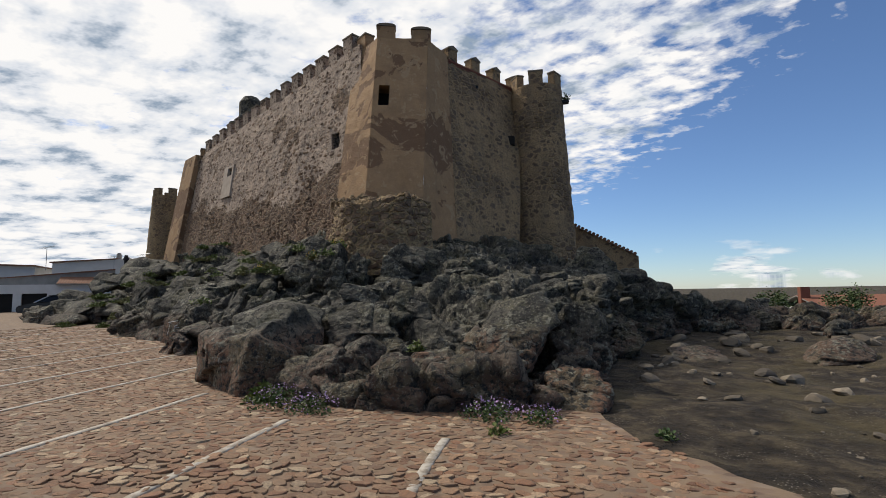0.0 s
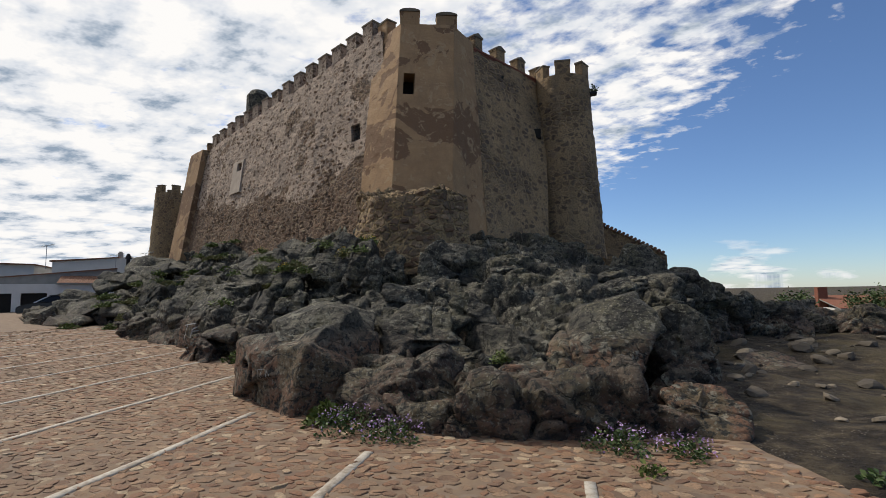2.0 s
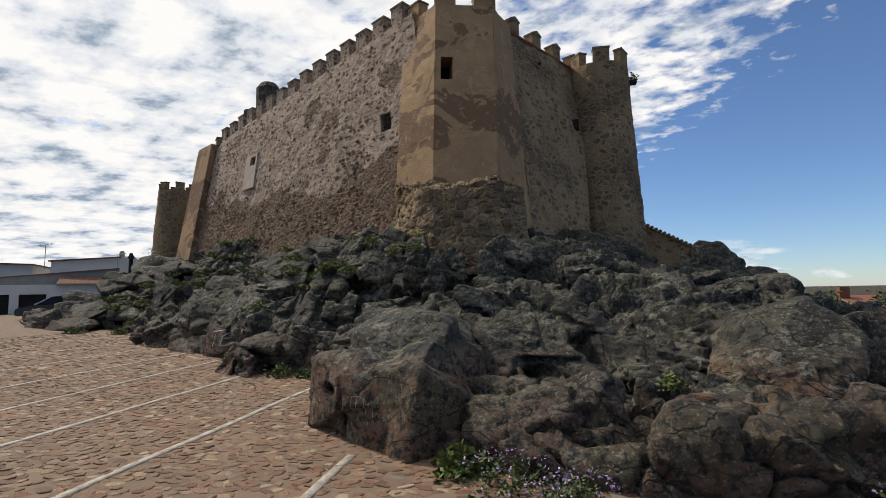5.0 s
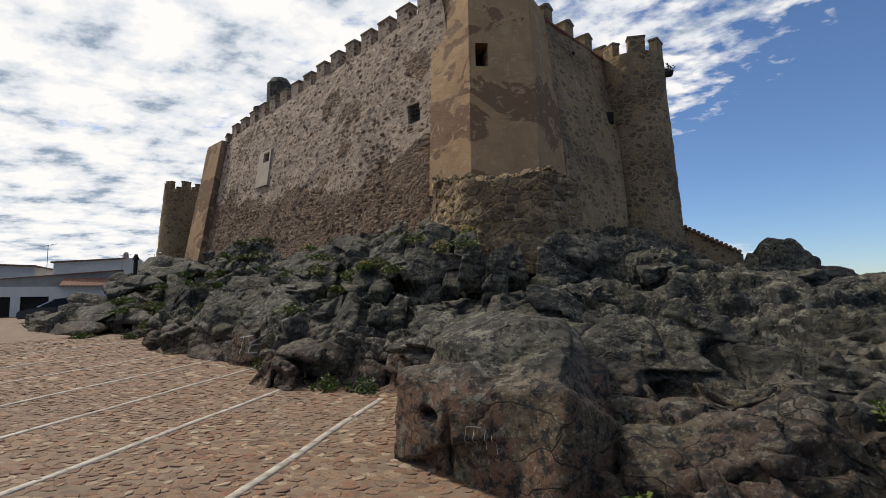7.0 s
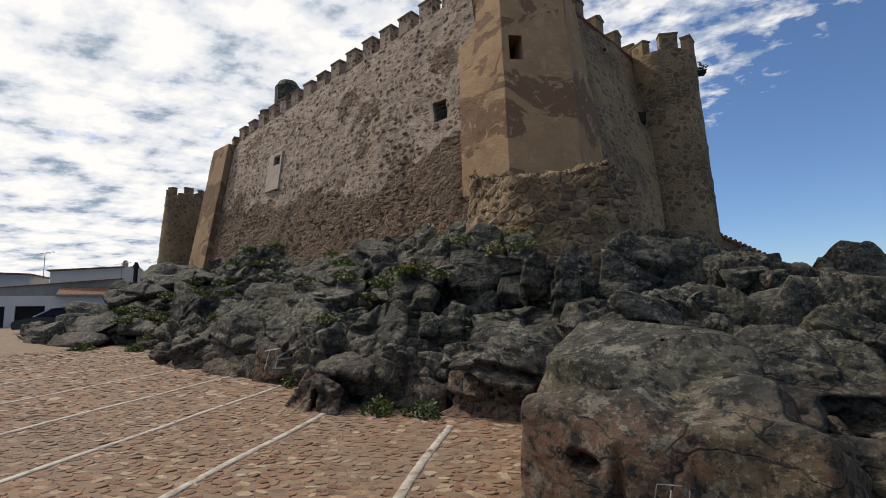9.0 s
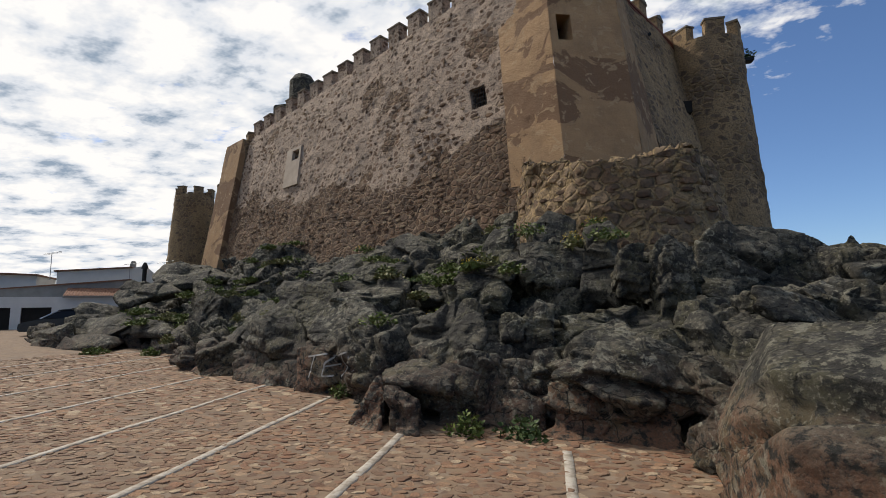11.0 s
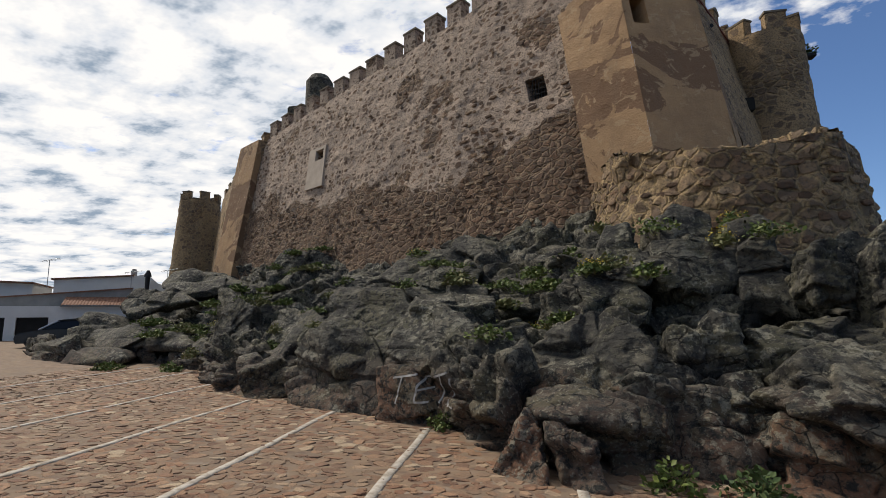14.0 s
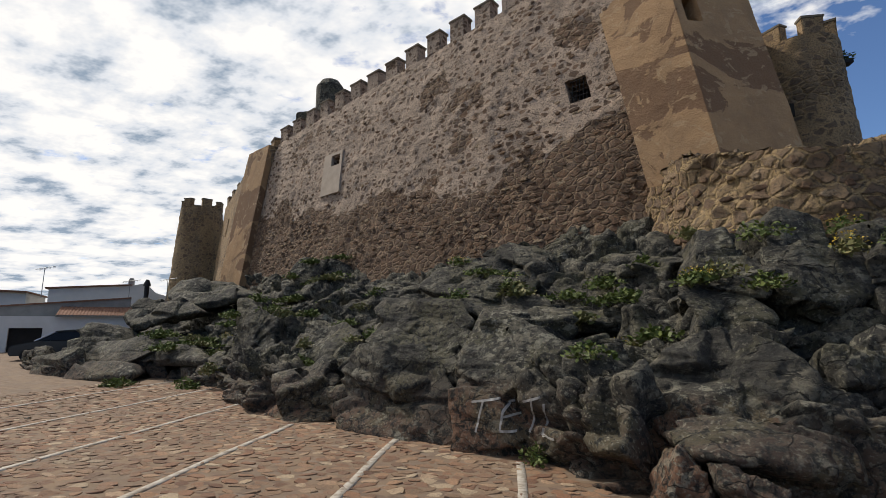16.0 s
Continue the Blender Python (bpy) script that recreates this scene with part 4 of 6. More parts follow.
# smaller blocks bedded all over the slope, slabs that dip with the beds
rngb = np.random.default_rng(9)
FABRIC = Euler((radians(14), radians(-13), radians(18))).to_matrix()
laid = 0
for n in range(900):
    i = rngb.integers(60, rock_pts.shape[0] - 60)
    j = rngb.integers(26, 165)
    x, y, z = rock_pts[i, j]
    if laid >= 190 or x < -27 or x > 6 or y > 22 or z < 0.25:
        continue
    if any(abs(x - c[0]) < h[0] + 0.12 and -h[1] - 0.9 < y - c[1] < h[1] + 0.25 and z < c[2] + h[2] + 0.1 for c, h in KEPT):
        continue
    s = (0.12 + 0.42 * rngb.random() ** 2.2) * (1.0 if y < 16 else 1.5) * (1.0 if x < -1.6 else 0.55)
    turn = Euler((rngb.normal(0, 0.18), rngb.normal(0, 0.16), rngb.normal(0, 0.35))).to_matrix() @ FABRIC
    shape = Vector((s * rngb.uniform(1.1, 2.2), s * rngb.uniform(0.8, 1.4), s * rngb.uniform(0.5, 1.1)))
    C = [Vector((x, y, z - s * (0.15 if x < -1.6 else 0.5))) + turn @ Vector((sx * shape.x * rngb.uniform(0.7, 1.05), sy * shape.y * rngb.uniform(0.7, 1.05), sz * shape.z * rngb.uniform(0.75, 1.05))) for sx in (-1, 1) for sy in (-1, 1) for sz in (-1, 1)]
    part("block", grid_mesh("block", rock_block([tuple(c) for c in C], 400 + n, 0.05 if y < 15 else 0.08, 1.0, 1), ROCK), None, crag_ob)
    laid += 1


# ---- castle ----
castle = new("castle")
tagged(castle, "medieval castle of rubble and ochre render with battlements", "castle")
BACK = 0.17


def lift(face, a0, b0, z0, a1, b1, z1):
    """A point of a leaning wall face: u along it, z up; a0, b0 its ends at height z0, a1, b1 at z1."""
    u, z = face
    k = (z - z0) / (z1 - z0)
    a = np.array(a0)[None, :] * (1 - k)[:, None] + np.array(a1)[None, :] * k[:, None]
    b = np.array(b0)[None, :] * (1 - k)[:, None] + np.array(b1)[None, :] * k[:, None]
    xy = a * (1 - u)[:, None] + b * u[:, None]
    return np.c_[xy, z]


def wall_face(name, ends, mat, lo, hi, holes=(), step=0.1, relief=0.03, seed=0, parent=None, label="", depth=0.9, fall=0.0):
    """A masonry wall face from lo to hi with window openings (u0, u1, z0, z1) cut through into deep reveals."""
    a0, b0, z0, a1, b1, z1 = ends
    length = math.dist(a1, b1)
    us = np.linspace(0, 1, int(length / step) + 2)
    zs = np.linspace(lo, hi, int((hi - lo) / step) + 2)
    for u0, u1, h0, h1 in holes:
        for arr, vals in ((us, (u0, u1)), (zs, (h0, h1))):
            for v in vals:
                arr[np.argmin(np.abs(arr - v))] = v
    U, Zg = np.meshgrid(us, zs)
    P = lift((U.ravel(), Zg.ravel()), *ends)
    P[:, 2] -= fall * U.ravel() * ((Zg.ravel() - lo) / (hi - lo)) ** 6      # the top sinks towards the far end
    n = np.array(((b0[1] - a0[1]), -(b0[0] - a0[0]), 0.0))
    n /= np.linalg.norm(n)
    if n[1] > 0 or (abs(n[1]) < 0.3 and n[0] > 0 and name == "buttress_side"):
        n = -n                                   # out of the wall
    stones, joint = blocks(np.c_[P[:, :2], P[:, 2] * 1.4] * 3.2, seed)
    d = relief * (0.5 * stones * np.clip(joint * 4, 0, 1) + fbm(P * 0.8, 4, seed + 9))
    P = P + n * d[:, None]
    P = P.reshape(*U.shape, 3)
    skip = np.zeros((len(zs) - 1, len(us) - 1), bool)
    for u0, u1, h0, h1 in holes:
        i0, i1 = np.argmin(np.abs(us - u0)), np.argmin(np.abs(us - u1))
        k0, k1 = np.argmin(np.abs(zs - h0)), np.argmin(np.abs(zs - h1))
        skip[k0:k1, i0:i1] = True
        ring = [P[k0, i] for i in range(i0, i1)] + [P[k, i1] for k in range(k0, k1)] + [P[k1, i] for i in range(i1, i0, -1)] + [P[k, i0] for k in range(k1, k0, -1)]
        R = np.stack([np.array(ring + ring[:1]), np.array(ring + ring[:1]) - n * depth])
        part("window_reveal", grid_mesh("window_reveal", R, mat), None, parent)
        quad = lift((np.array((u0, u1, u1, u0)), np.array((h0, h0, h1, h1))), *ends) - n * (depth * 0.98)
        part("window_opening", mesh_from("window_opening", quad, [(0, 1, 2, 3)], DARK), None, parent)
    ob = part(name, grid_mesh(name, P, mat, False, skip), None, parent, label)
    return ob


def merlon(at, along, size, style, mat):
    """A battlement tooth: a block with a coping, flat, gabled or rounded."""
    w, dp, h = size
    bm = bmesh.new()
    box((w, dp, h), (0, 0, h / 2), 0.03, None, bm)
    ob = part("merlon", bm, mat, castle)
    ob.matrix_world = Matrix.Translation(at) @ Matrix.Rotation(along, 4, "Z")
    cb = bmesh.new()
    if style == "round":
        ring = [(w * 0.53 * math.cos(a), h + 0.14 * math.sin(a) - 0.002) for a in np.linspace(0, math.pi, 9)]
    elif style == "gable":
        ring = [(w * 0.54, h - 0.03), (w * 0.54, h + 0.04), (0, h + 0.2), (-w * 0.54, h + 0.04), (-w * 0.54, h - 0.03)]
    else:
        ring = [(w * 0.54, h - 0.02), (w * 0.54, h + 0.05), (-w * 0.54, h + 0.07), (-w * 0.54, h - 0.02)]
    f = [cb.verts.new((x, -dp * 0.55, z)) for x, z in ring]
    b = [cb.verts.new((x, dp * 0.55, z)) for x, z in ring]
    cb.faces.new(f)
    cb.faces.new(b[::-1])
    for i in range(len(f)):
        cb.faces.new((f[i - 1], f[i], b[i], b[i - 1]))
    part("coping", cb, CAP, ob)
    return ob


def battlement(a, b, za, zb, count, size, style, mat, first=0.5, last=0.5, inset=0.25):
    """Merlons at even steps on a wall top from a to b."""
    a, b = Vector(a), Vector(b)
    way = (b - a).normalized()
    back = Vector((-way.y, way.x))
    if back.y < 0:
        back = -back
    along = math.atan2(way.y, way.x)
    for k in range(count):
        f = (k + first) / (count - 1 + first + last)
        p = a.lerp(b, f) + back * inset
        jitter = 1 + 0.06 * math.sin(k * 7.3)
        merlon((p.x, p.y, za + (zb - za) * f - 0.03), along, (size[0] * jitter, size[1], size[2] * (2 - jitter)), style, mat)


def wall_top(a, b, za, zb, thick, mat, parent):
    """The walk behind the battlements, closing the wall above and behind."""
    a, b = Vector(a), Vector(b)
    way = (b - a).normalized()
    back = Vector((-way.y, way.x))
    if back.y < 0:
        back = -back
    v = [(*a, za), (*b, zb), (*(b + back * thick), zb), (*(a + back * thick), za)]
    low = [(x, y, 2.0) for x, y, z in v]
    part("wall_core", mesh_from("wall_core", v + low, [(0, 1, 2, 3), (2, 3, 7, 6), (1, 2, 6, 5), (0, 3, 7, 4)], mat), None, parent)


# long curtain wall, leaning back as it rises
def on_front(x, z):
    """The front wall's line at height z."""
    s = (x + 9.55) / -10.45
    return (x + 0.514 * BACK * (z - 9.2), 20.5 + 6.3 * s + 0.858 * BACK * (z - 9.2))


LOW, TOPW = 2.6, 13.65
f_a0, f_b0 = on_front(-6.3, LOW), on_front(-25.2, LOW)
f_a1, f_b1 = on_front(-8.8, 13.7), on_front(-25.6, 13.7)
wall_face("curtain_wall", (f_a0, f_b0, LOW, f_a1, f_b1, 13.7), CURTAIN, LOW, 13.62, ((0.088, 0.121, 8.45, 9.3), (0.668, 0.700, 9.35, 9.9)), 0.075, 0.05, 3, castle, "rubble wall with patches of pale pink render", fall=1.2)
wall_top(f_a1, f_b1, 13.62, 12.42, 1.6, CURTAIN, castle)
battlement(on_front(-9.1, 13.7), f_b1, 13.6, 12.42, 15, (0.78, 0.5, 0.85), "flat", CURTAIN, 0.55, 0.5)

# corner tower: three rendered faces on a masonry plinth
P0a, P1a, P2a, P3a = (-8.40, 17.9), (-6.92, 17.35), (-4.75, 18.15), (-3.72, 19.95)
P0b, P1b, P2b, P3b = (-8.95, 21.3), (-7.25, 19.95), (-5.0, 20.6), (-4.42, 22.15)
wall_face("tower_side", (P0a, P1a, 4.6, P0b, P1b, 13.4), RENDER, 5.0, 13.4, (), 0.12, 0.02, 11, castle)
wall_face("tower_front", (P1a, P2a, 4.6, P1b, P2b, 13.4), RENDER, 4.4, 13.4, ((0.10, 0.30, 9.75, 10.78),), 0.12, 0.02, 12, castle)
wall_face("tower_return", (P2a, P3a, 4.6, P2b, P3b, 13.4), RENDER, 3.2, 13.3, (), 0.12, 0.02, 13, castle)
deck = [(*P0b, 13.35), (*P1b, 13.35), (*P2b, 13.35), (*P3b, 13.25), (-4.5, 25.5, 13.3), (-8.5, 25.5, 13.3)]
part("tower_deck", mesh_from("tower_deck", deck, [tuple(range(6))], SIDE), None, castle)
battlement(P0b, P1b, 13.35, 13.3, 1, (0.8, 0.5, 0.8), "flat", RENDER, 0.3, 0.7)
battlement(P1b, P2b, 13.3, 13.15, 2, (0.86, 0.5, 0.74), "round", RENDER, 0.24, 0.2)

# side wall and round tower
P4a, P4b = (-1.2, 23.9), (-1.15, 27.0)
wall_face("side_wall", (P3a, P4a, 4.6, P3b, P4b, 13.2), SIDE, 3.4, 13.1, (), 0.09, 0.04, 21, castle, "flaking grey-brown render over rubble")
wall_top(P3b, P4b, 13.1, 13.1, 1.5, SIDE, castle)
battlement(P3b, P4b, 13.05, 13.1, 4, (0.62, 0.5, 0.72), "gable", SIDE, 0.25, 0.2)


def round_tower(name, at, r0, r1, lo, hi, teeth, mat, label, spin=0.0, tooth=(0.75, 0.4, 0.72)):
    a = np.linspace(0, 2 * np.pi, 72)
    z = np.linspace(lo, hi, int((hi - lo) / 0.12))
    A, Zt = np.meshgrid(a, z)
    R = r0 + (r1 - r0) * (Zt - lo) / (hi - lo)
    P = np.stack([at[0] + R * np.cos(A), at[1] + R * np.sin(A), Zt], -1)
    q = P.reshape(-1, 3)
    st, jo = blocks(q * 3.0, 77)
    d = (0.03 * st * np.clip(jo * 4, 0, 1) + 0.03 * fbm(q * 0.9, 3, 5)).reshape(A.shape)
    d[:, -1] = d[:, 0]
    P[..., 0] += d * np.cos(A)
    P[..., 1] += d * np.sin(A)
    ob = part(name, grid_mesh(name, P, mat), None, castle, label)
    cap = [(at[0] + r1 * math.cos(t), at[1] + r1 * math.sin(t), hi - 0.02) for t in a[:-1]]
    part("tower_deck", mesh_from("tower_deck", cap, [tuple(range(len(cap)))], mat), None, castle)
    for k in range(teeth):
        t = spin + 2 * math.pi * k / teeth
        merlon((at[0] + (r1 - 0.22) * math.cos(t), at[1] + (r1 - 0.22) * math.sin(t), hi - 0.04), t + math.pi / 2, tooth, "flat", mat)
    return ob


round_tower("round_tower", (-0.2, 26.6), 1.9, 1.38, 3.2, 12.75, 6, SIDE, "round corner tower of rubble with ochre render", radians(-90))
round_tower("far_tower", (-38.6, 42.4), 2.2, 1.6, 3.5, 12.0, 6, PLINTH, "round rubble tower at the far end", radians(-100))

# rendered buttress and the wall beyond it
s_a0, s_b0 = on_front(-25.2, 2.6), on_front(-27.3, 2.6)
s_a1, s_b1 = on_front(-25.5, 12.3), on_front(-27.5, 12.3)
push = Vector((-0.514, -0.858)) * 0.35
out2 = lambda p: (p[0] + push.x, p[1] + push.y)
wall_face("buttress_front", (out2(s_a0), out2(s_b0), 2.6, out2(s_a1), out2(s_b1), 12.3), RENDER, 3.0, 12.2, (), 0.15, 0.02, 31, castle)
wall_face("buttress_side", (s_a0, out2(s_a0), 2.6, s_a1, out2(s_a1), 12.3), RENDER, 3.0, 12.2, (), 0.15, 0.01, 32, castle)
e_a0, e_b0 = on_front(-27.3, 2.6), (-36.2, 40.6)
e_a1, e_b1 = on_front(-27.5, 12.1), (-35.9, 41.7)
wall_face("far_wall", (e_a0, e_b0, 2.6, e_a1, e_b1, 12.1), SIDE, 3.0, 11.9, ((0.25, 0.31, 6.4, 8.2), (0.6, 0.66, 8.5, 10.0)), 0.15, 0.03, 33, castle)
wall_top(out2(s_a1), e_b1, 12.15, 11.85, 1.4, SIDE, castle)
battlement(s_a1, e_b1, 12.1, 11.9, 8, (0.78, 0.5, 0.7), "flat", SIDE, 0.3, 0.5)

# masonry plinth round the corner tower
pc = np.array((-5.6, 18.6))
ang = np.linspace(radians(172), radians(312), 140)
zz = np.linspace(2.2, 4.75, 46)
A, Zp = np.meshgrid(ang, zz)
k = (Zp - 2.2) / 2.55
rad = 1.06 - 0.12 * k + 0.02 * np.sin(A * 9) * k
left = np.clip(-np.cos(A), 0, 1) ** 4
Pp = np.stack([pc[0] + rad * 2.8 * np.cos(A), pc[1] + rad * 3.95 * np.sin(A), Zp + 0.10 * k * np.sin(A * 5 + 1) + 0.75 * k * left], -1)
q = Pp.reshape(-1, 3)
st, jo = blocks(q * np.array((2.8, 2.8, 4.2)), 91)
d = (0.04 * st * np.clip(jo * 4, 0, 1) + 0.12 * fbm(q * 0.9, 4, 15) - 0.025 * np.exp(-jo / 0.06)).reshape(A.shape)
Pp[..., 0] += d * np.cos(A)
Pp[..., 1] += d * np.sin(A)
part("plinth", grid_mesh("plinth", Pp, PLINTH), None, castle, "crumbling rubble plinth round the tower foot")
rim = Pp[-1]
ins = np.stack([rim * (1 - f) + np.array((*pc, 5.7)) * f for f in np.linspace(0, 0.6, 24)])
ins[1:, :, 2] += 0.12 * fbm(ins[1:].reshape(-1, 3) * 1.7, 3, 4).reshape(ins[1:].shape[:2])
part("plinth_top", grid_mesh("plinth_top", roughen(ins, 0.35, 71), PLINTH), None, castle)


# ---- houses at the far end of the square ----
def house(name, at, turn, size, wall, label, openings=()):
    ob = new(name)
    ob.matrix_world = Matrix.Translation(at) @ Matrix.Rotation(radians(turn), 4, "Z")
    tagged(ob, label, "house")
    w, d, h = size
    xs = sorted({-w / 2, w / 2} | {v for o in openings for v in o[:2]})
    zs = sorted({-0.5, h} | {v for o in openings for v in o[2:]})
    for i in range(len(xs) - 1):
        for k in range(len(zs) - 1):
            mx, mz = (xs[i] + xs[i + 1]) / 2, (zs[k] + zs[k + 1]) / 2
            if any(o[0] < mx < o[1] and o[2] < mz < o[3] for o in openings):
                continue
            part("front_wall", box((xs[i + 1] - xs[i], 0.3, zs[k + 1] - zs[k]), (mx, 0.15, mz)), wall, ob)
    for sx_ in (-1, 1):
        part("end_wall", box((0.3, d - 0.3, h + 0.5), (sx_ * (w / 2 - 0.15), d / 2 + 0.15, h / 2 - 0.25)), wall, ob)
    part("back_wall", box((w - 0.6, 0.3, h + 0.5), (0, d - 0.15, h / 2 - 0.25)), wall, ob)
    for o in openings:
        db = box((o[1] - o[0], 0.06, o[3] - o[2]), ((o[0] + o[1]) / 2, 0.2, (o[2] + o[3]) / 2))
        part("garage_door", db, DARK, ob, "dark metal garage door")
    return ob


def tiled_roof(parent, x0, x1, y0, y1, z0, z1, mat):
    """Rows of half-round clay tiles running down a slope."""
    n = int((x1 - x0) / 0.2)
    xs = np.linspace(x0, x1, n * 6 + 1)
    ys = np.linspace(0, 1, 2)
    X, T = np.meshgrid(xs, ys)
    Y = y0 + (y1 - y0) * T
    Z = z0 + (z1 - z0) * T + 0.05 * np.abs(np.sin((X - x0) / 0.2 * np.pi))
    P = np.stack([X, Y, Z], -1)
    part("roof", grid_mesh("roof", P, mat), None, parent, "old clay tile roof")
    bm = bmesh.new()
    v = [bm.verts.new(c) for c in ((x0, y0, z0 - 0.02), (x1, y0, z0 - 0.02), (x1, y1, z1 - 0.02), (x0, y1, z1 - 0.02), (x0, y0, z0 - 0.12), (x1, y0, z0 - 0.12), (x1, y1, z1 - 0.12), (x0, y1, z1 - 0.12))]
    for f in ((0, 1, 2, 3), (4, 5, 6, 7), (0, 1, 5, 4), (1, 2, 6, 5), (2, 3, 7, 6), (3, 0, 4, 7)):
        bm.faces.new([v[i] for i in f])
    part("roof_board", bm, OLDWALL, parent)


HT = math.degrees(math.atan2(8, 10))      # the row of houses runs along this line
front = house("white_house", (-46.2, 33.0, 0.4), HT, (18, 8, 2.45), WHITEWASH, "low whitewashed house with dark garage doors", ((-4.4, 0.15, -0.5, 1.65), (0.75, 2.55, -0.5, 1.65)))


def profile(name, outline, y0, deep, mat, parent, label=""):
    """A wall or block with the given outline from the front."""
    bm = bmesh.new()
    a = [bm.verts.new((x, y0, z)) for x, z in outline]
    b = [bm.verts.new((x, y0 + deep, z)) for x, z in outline]
    bm.faces.new(a)
    bm.faces.new(b[::-1])
    for i in range(len(a)):
        bm.faces.new((a[i - 1], a[i], b[i], b[i - 1]))
    return part(name, bm, mat, parent, label)


profile("parapet", ((-9, 2.46), (3.1, 2.46), (3.1, 3.0), (7.4, 3.0), (7.4, 3.85), (6.9, 3.8), (-0.8, 3.05), (-9, 2.9)), 1.2, 0.3, OLDWALL, front, "grey weathered gable wall")
profile("verge", ((-9, 2.9), (-0.8, 3.05), (6.9, 3.8), (7.4, 3.85), (7.4, 3.95), (6.9, 3.9), (-0.8, 3.15), (-9, 3.0)), 1.1, 0.5, TILE, front, "thin tile verge")
tiled_roof(front, 3.2, 8.2, -0.25, 1.15, 2.5, 3.15, TILE)
second = new("gable_house")
second.matrix_world = Matrix.Translation((-49.0, 37.2, 0.4)) @ Matrix.Rotation(radians(HT), 4, "Z")
tagged(second, "white gabled house behind the low row", "house")
profile("wall", ((1.2, 0), (1.2, 4.7), (6.6, 5.15), (7.6, 5.4), (8.4, 4.6), (9.6, 4.2), (9.6, 0)), 0, 6, WHITEWASH, second)
profile("roof", ((1.0, 4.7), (6.6, 5.17), (6.6, 5.27), (1.0, 4.82)), -0.2, 6.4, TILE, second)
chim = bmesh.new()
box((0.45, 0.45, 0.7), (6.4, 2.4, 5.5), 0.02, None, chim)
tube(chim, (6.4, 2.4, 5.85), (6.4, 2.4, 6.0), 0.2, 0.15)
part("chimney", chim, OLDWALL, second)
left_house = new("left_house")
left_house.matrix_world = Matrix.Translation((-50.5, 35.0, 0.4)) @ Matrix.Rotation(radians(HT), 4, "Z")
tagged(left_house, "plain white house with a brown tile edge", "house")
profile("wall", ((-9, 0), (-9, 4.6), (2.6, 4.3), (2.6, 0)), 0, 6, WHITEWASH, left_house)
profile("roof", ((-9, 4.6), (2.7, 4.3), (2.7, 4.42), (-9, 4.78)), -0.3, 6.6, TILE, left_house)
third = house("back_house", (-41.5, 47.0, 0.4), HT, (9, 7, 4.2), WHITEWASH, "white house with a flat dark roof behind the crag")
part("roof", box((9.4, 7.4, 0.35), (0, 3.6, 4.3), 0.02), OLDWALL, third)

flue = new("flue_pipe")
tagged(flue, "tall dark metal flue pipe with a cowl", "chimney")
flue.location = (-39.7, 38.3, 0.3)
part("pipe", tube(bmesh.new(), (0, 0, 0), (0.05, 0, 4.9), 0.16, seg=14), IRON, flue)
part("cowl", tube(tube(bmesh.new(), (0.05, 0, 4.85), (0.05, 0, 5.05), 0.27, 0.22, 14), (0.05, 0, 5.05), (0.05, 0, 5.35), 0.22, 0.1, 14), IRON, flue)


def antenna(at, h, turn):
    ob = new("tv_antenna")
    tagged(ob, "thin metal roof television antenna", "antenna")
    ob.matrix_world = Matrix.Translation(at) @ Matrix.Rotation(radians(turn), 4, "Z")
    part("mast", tube(bmesh.new(), (0, 0, 0), (0, 0, h), 0.025, seg=6), METAL, ob)
    bm = tube(bmesh.new(), (-0.5, 0, h - 0.1), (0.7, 0, h + 0.12), 0.02, seg=6)
    for k in range(7):
        x = -0.45 + k * 0.18
        tube(bm, (x, -0.3 + 0.02 * k, h - 0.08 + x * 0.18), (x, 0.3 - 0.02 * k, h - 0.08 + x * 0.18), 0.012, seg=5)
    part("yagi", bm, METAL, ob)


antenna((-46.6, 36.2, 4.3), 2.2, 20)
antenna((-42.0, 39.2, 4.2), 1.5, 50)
antenna((-39.0, 39.6, 2.6), 3.2, 30)


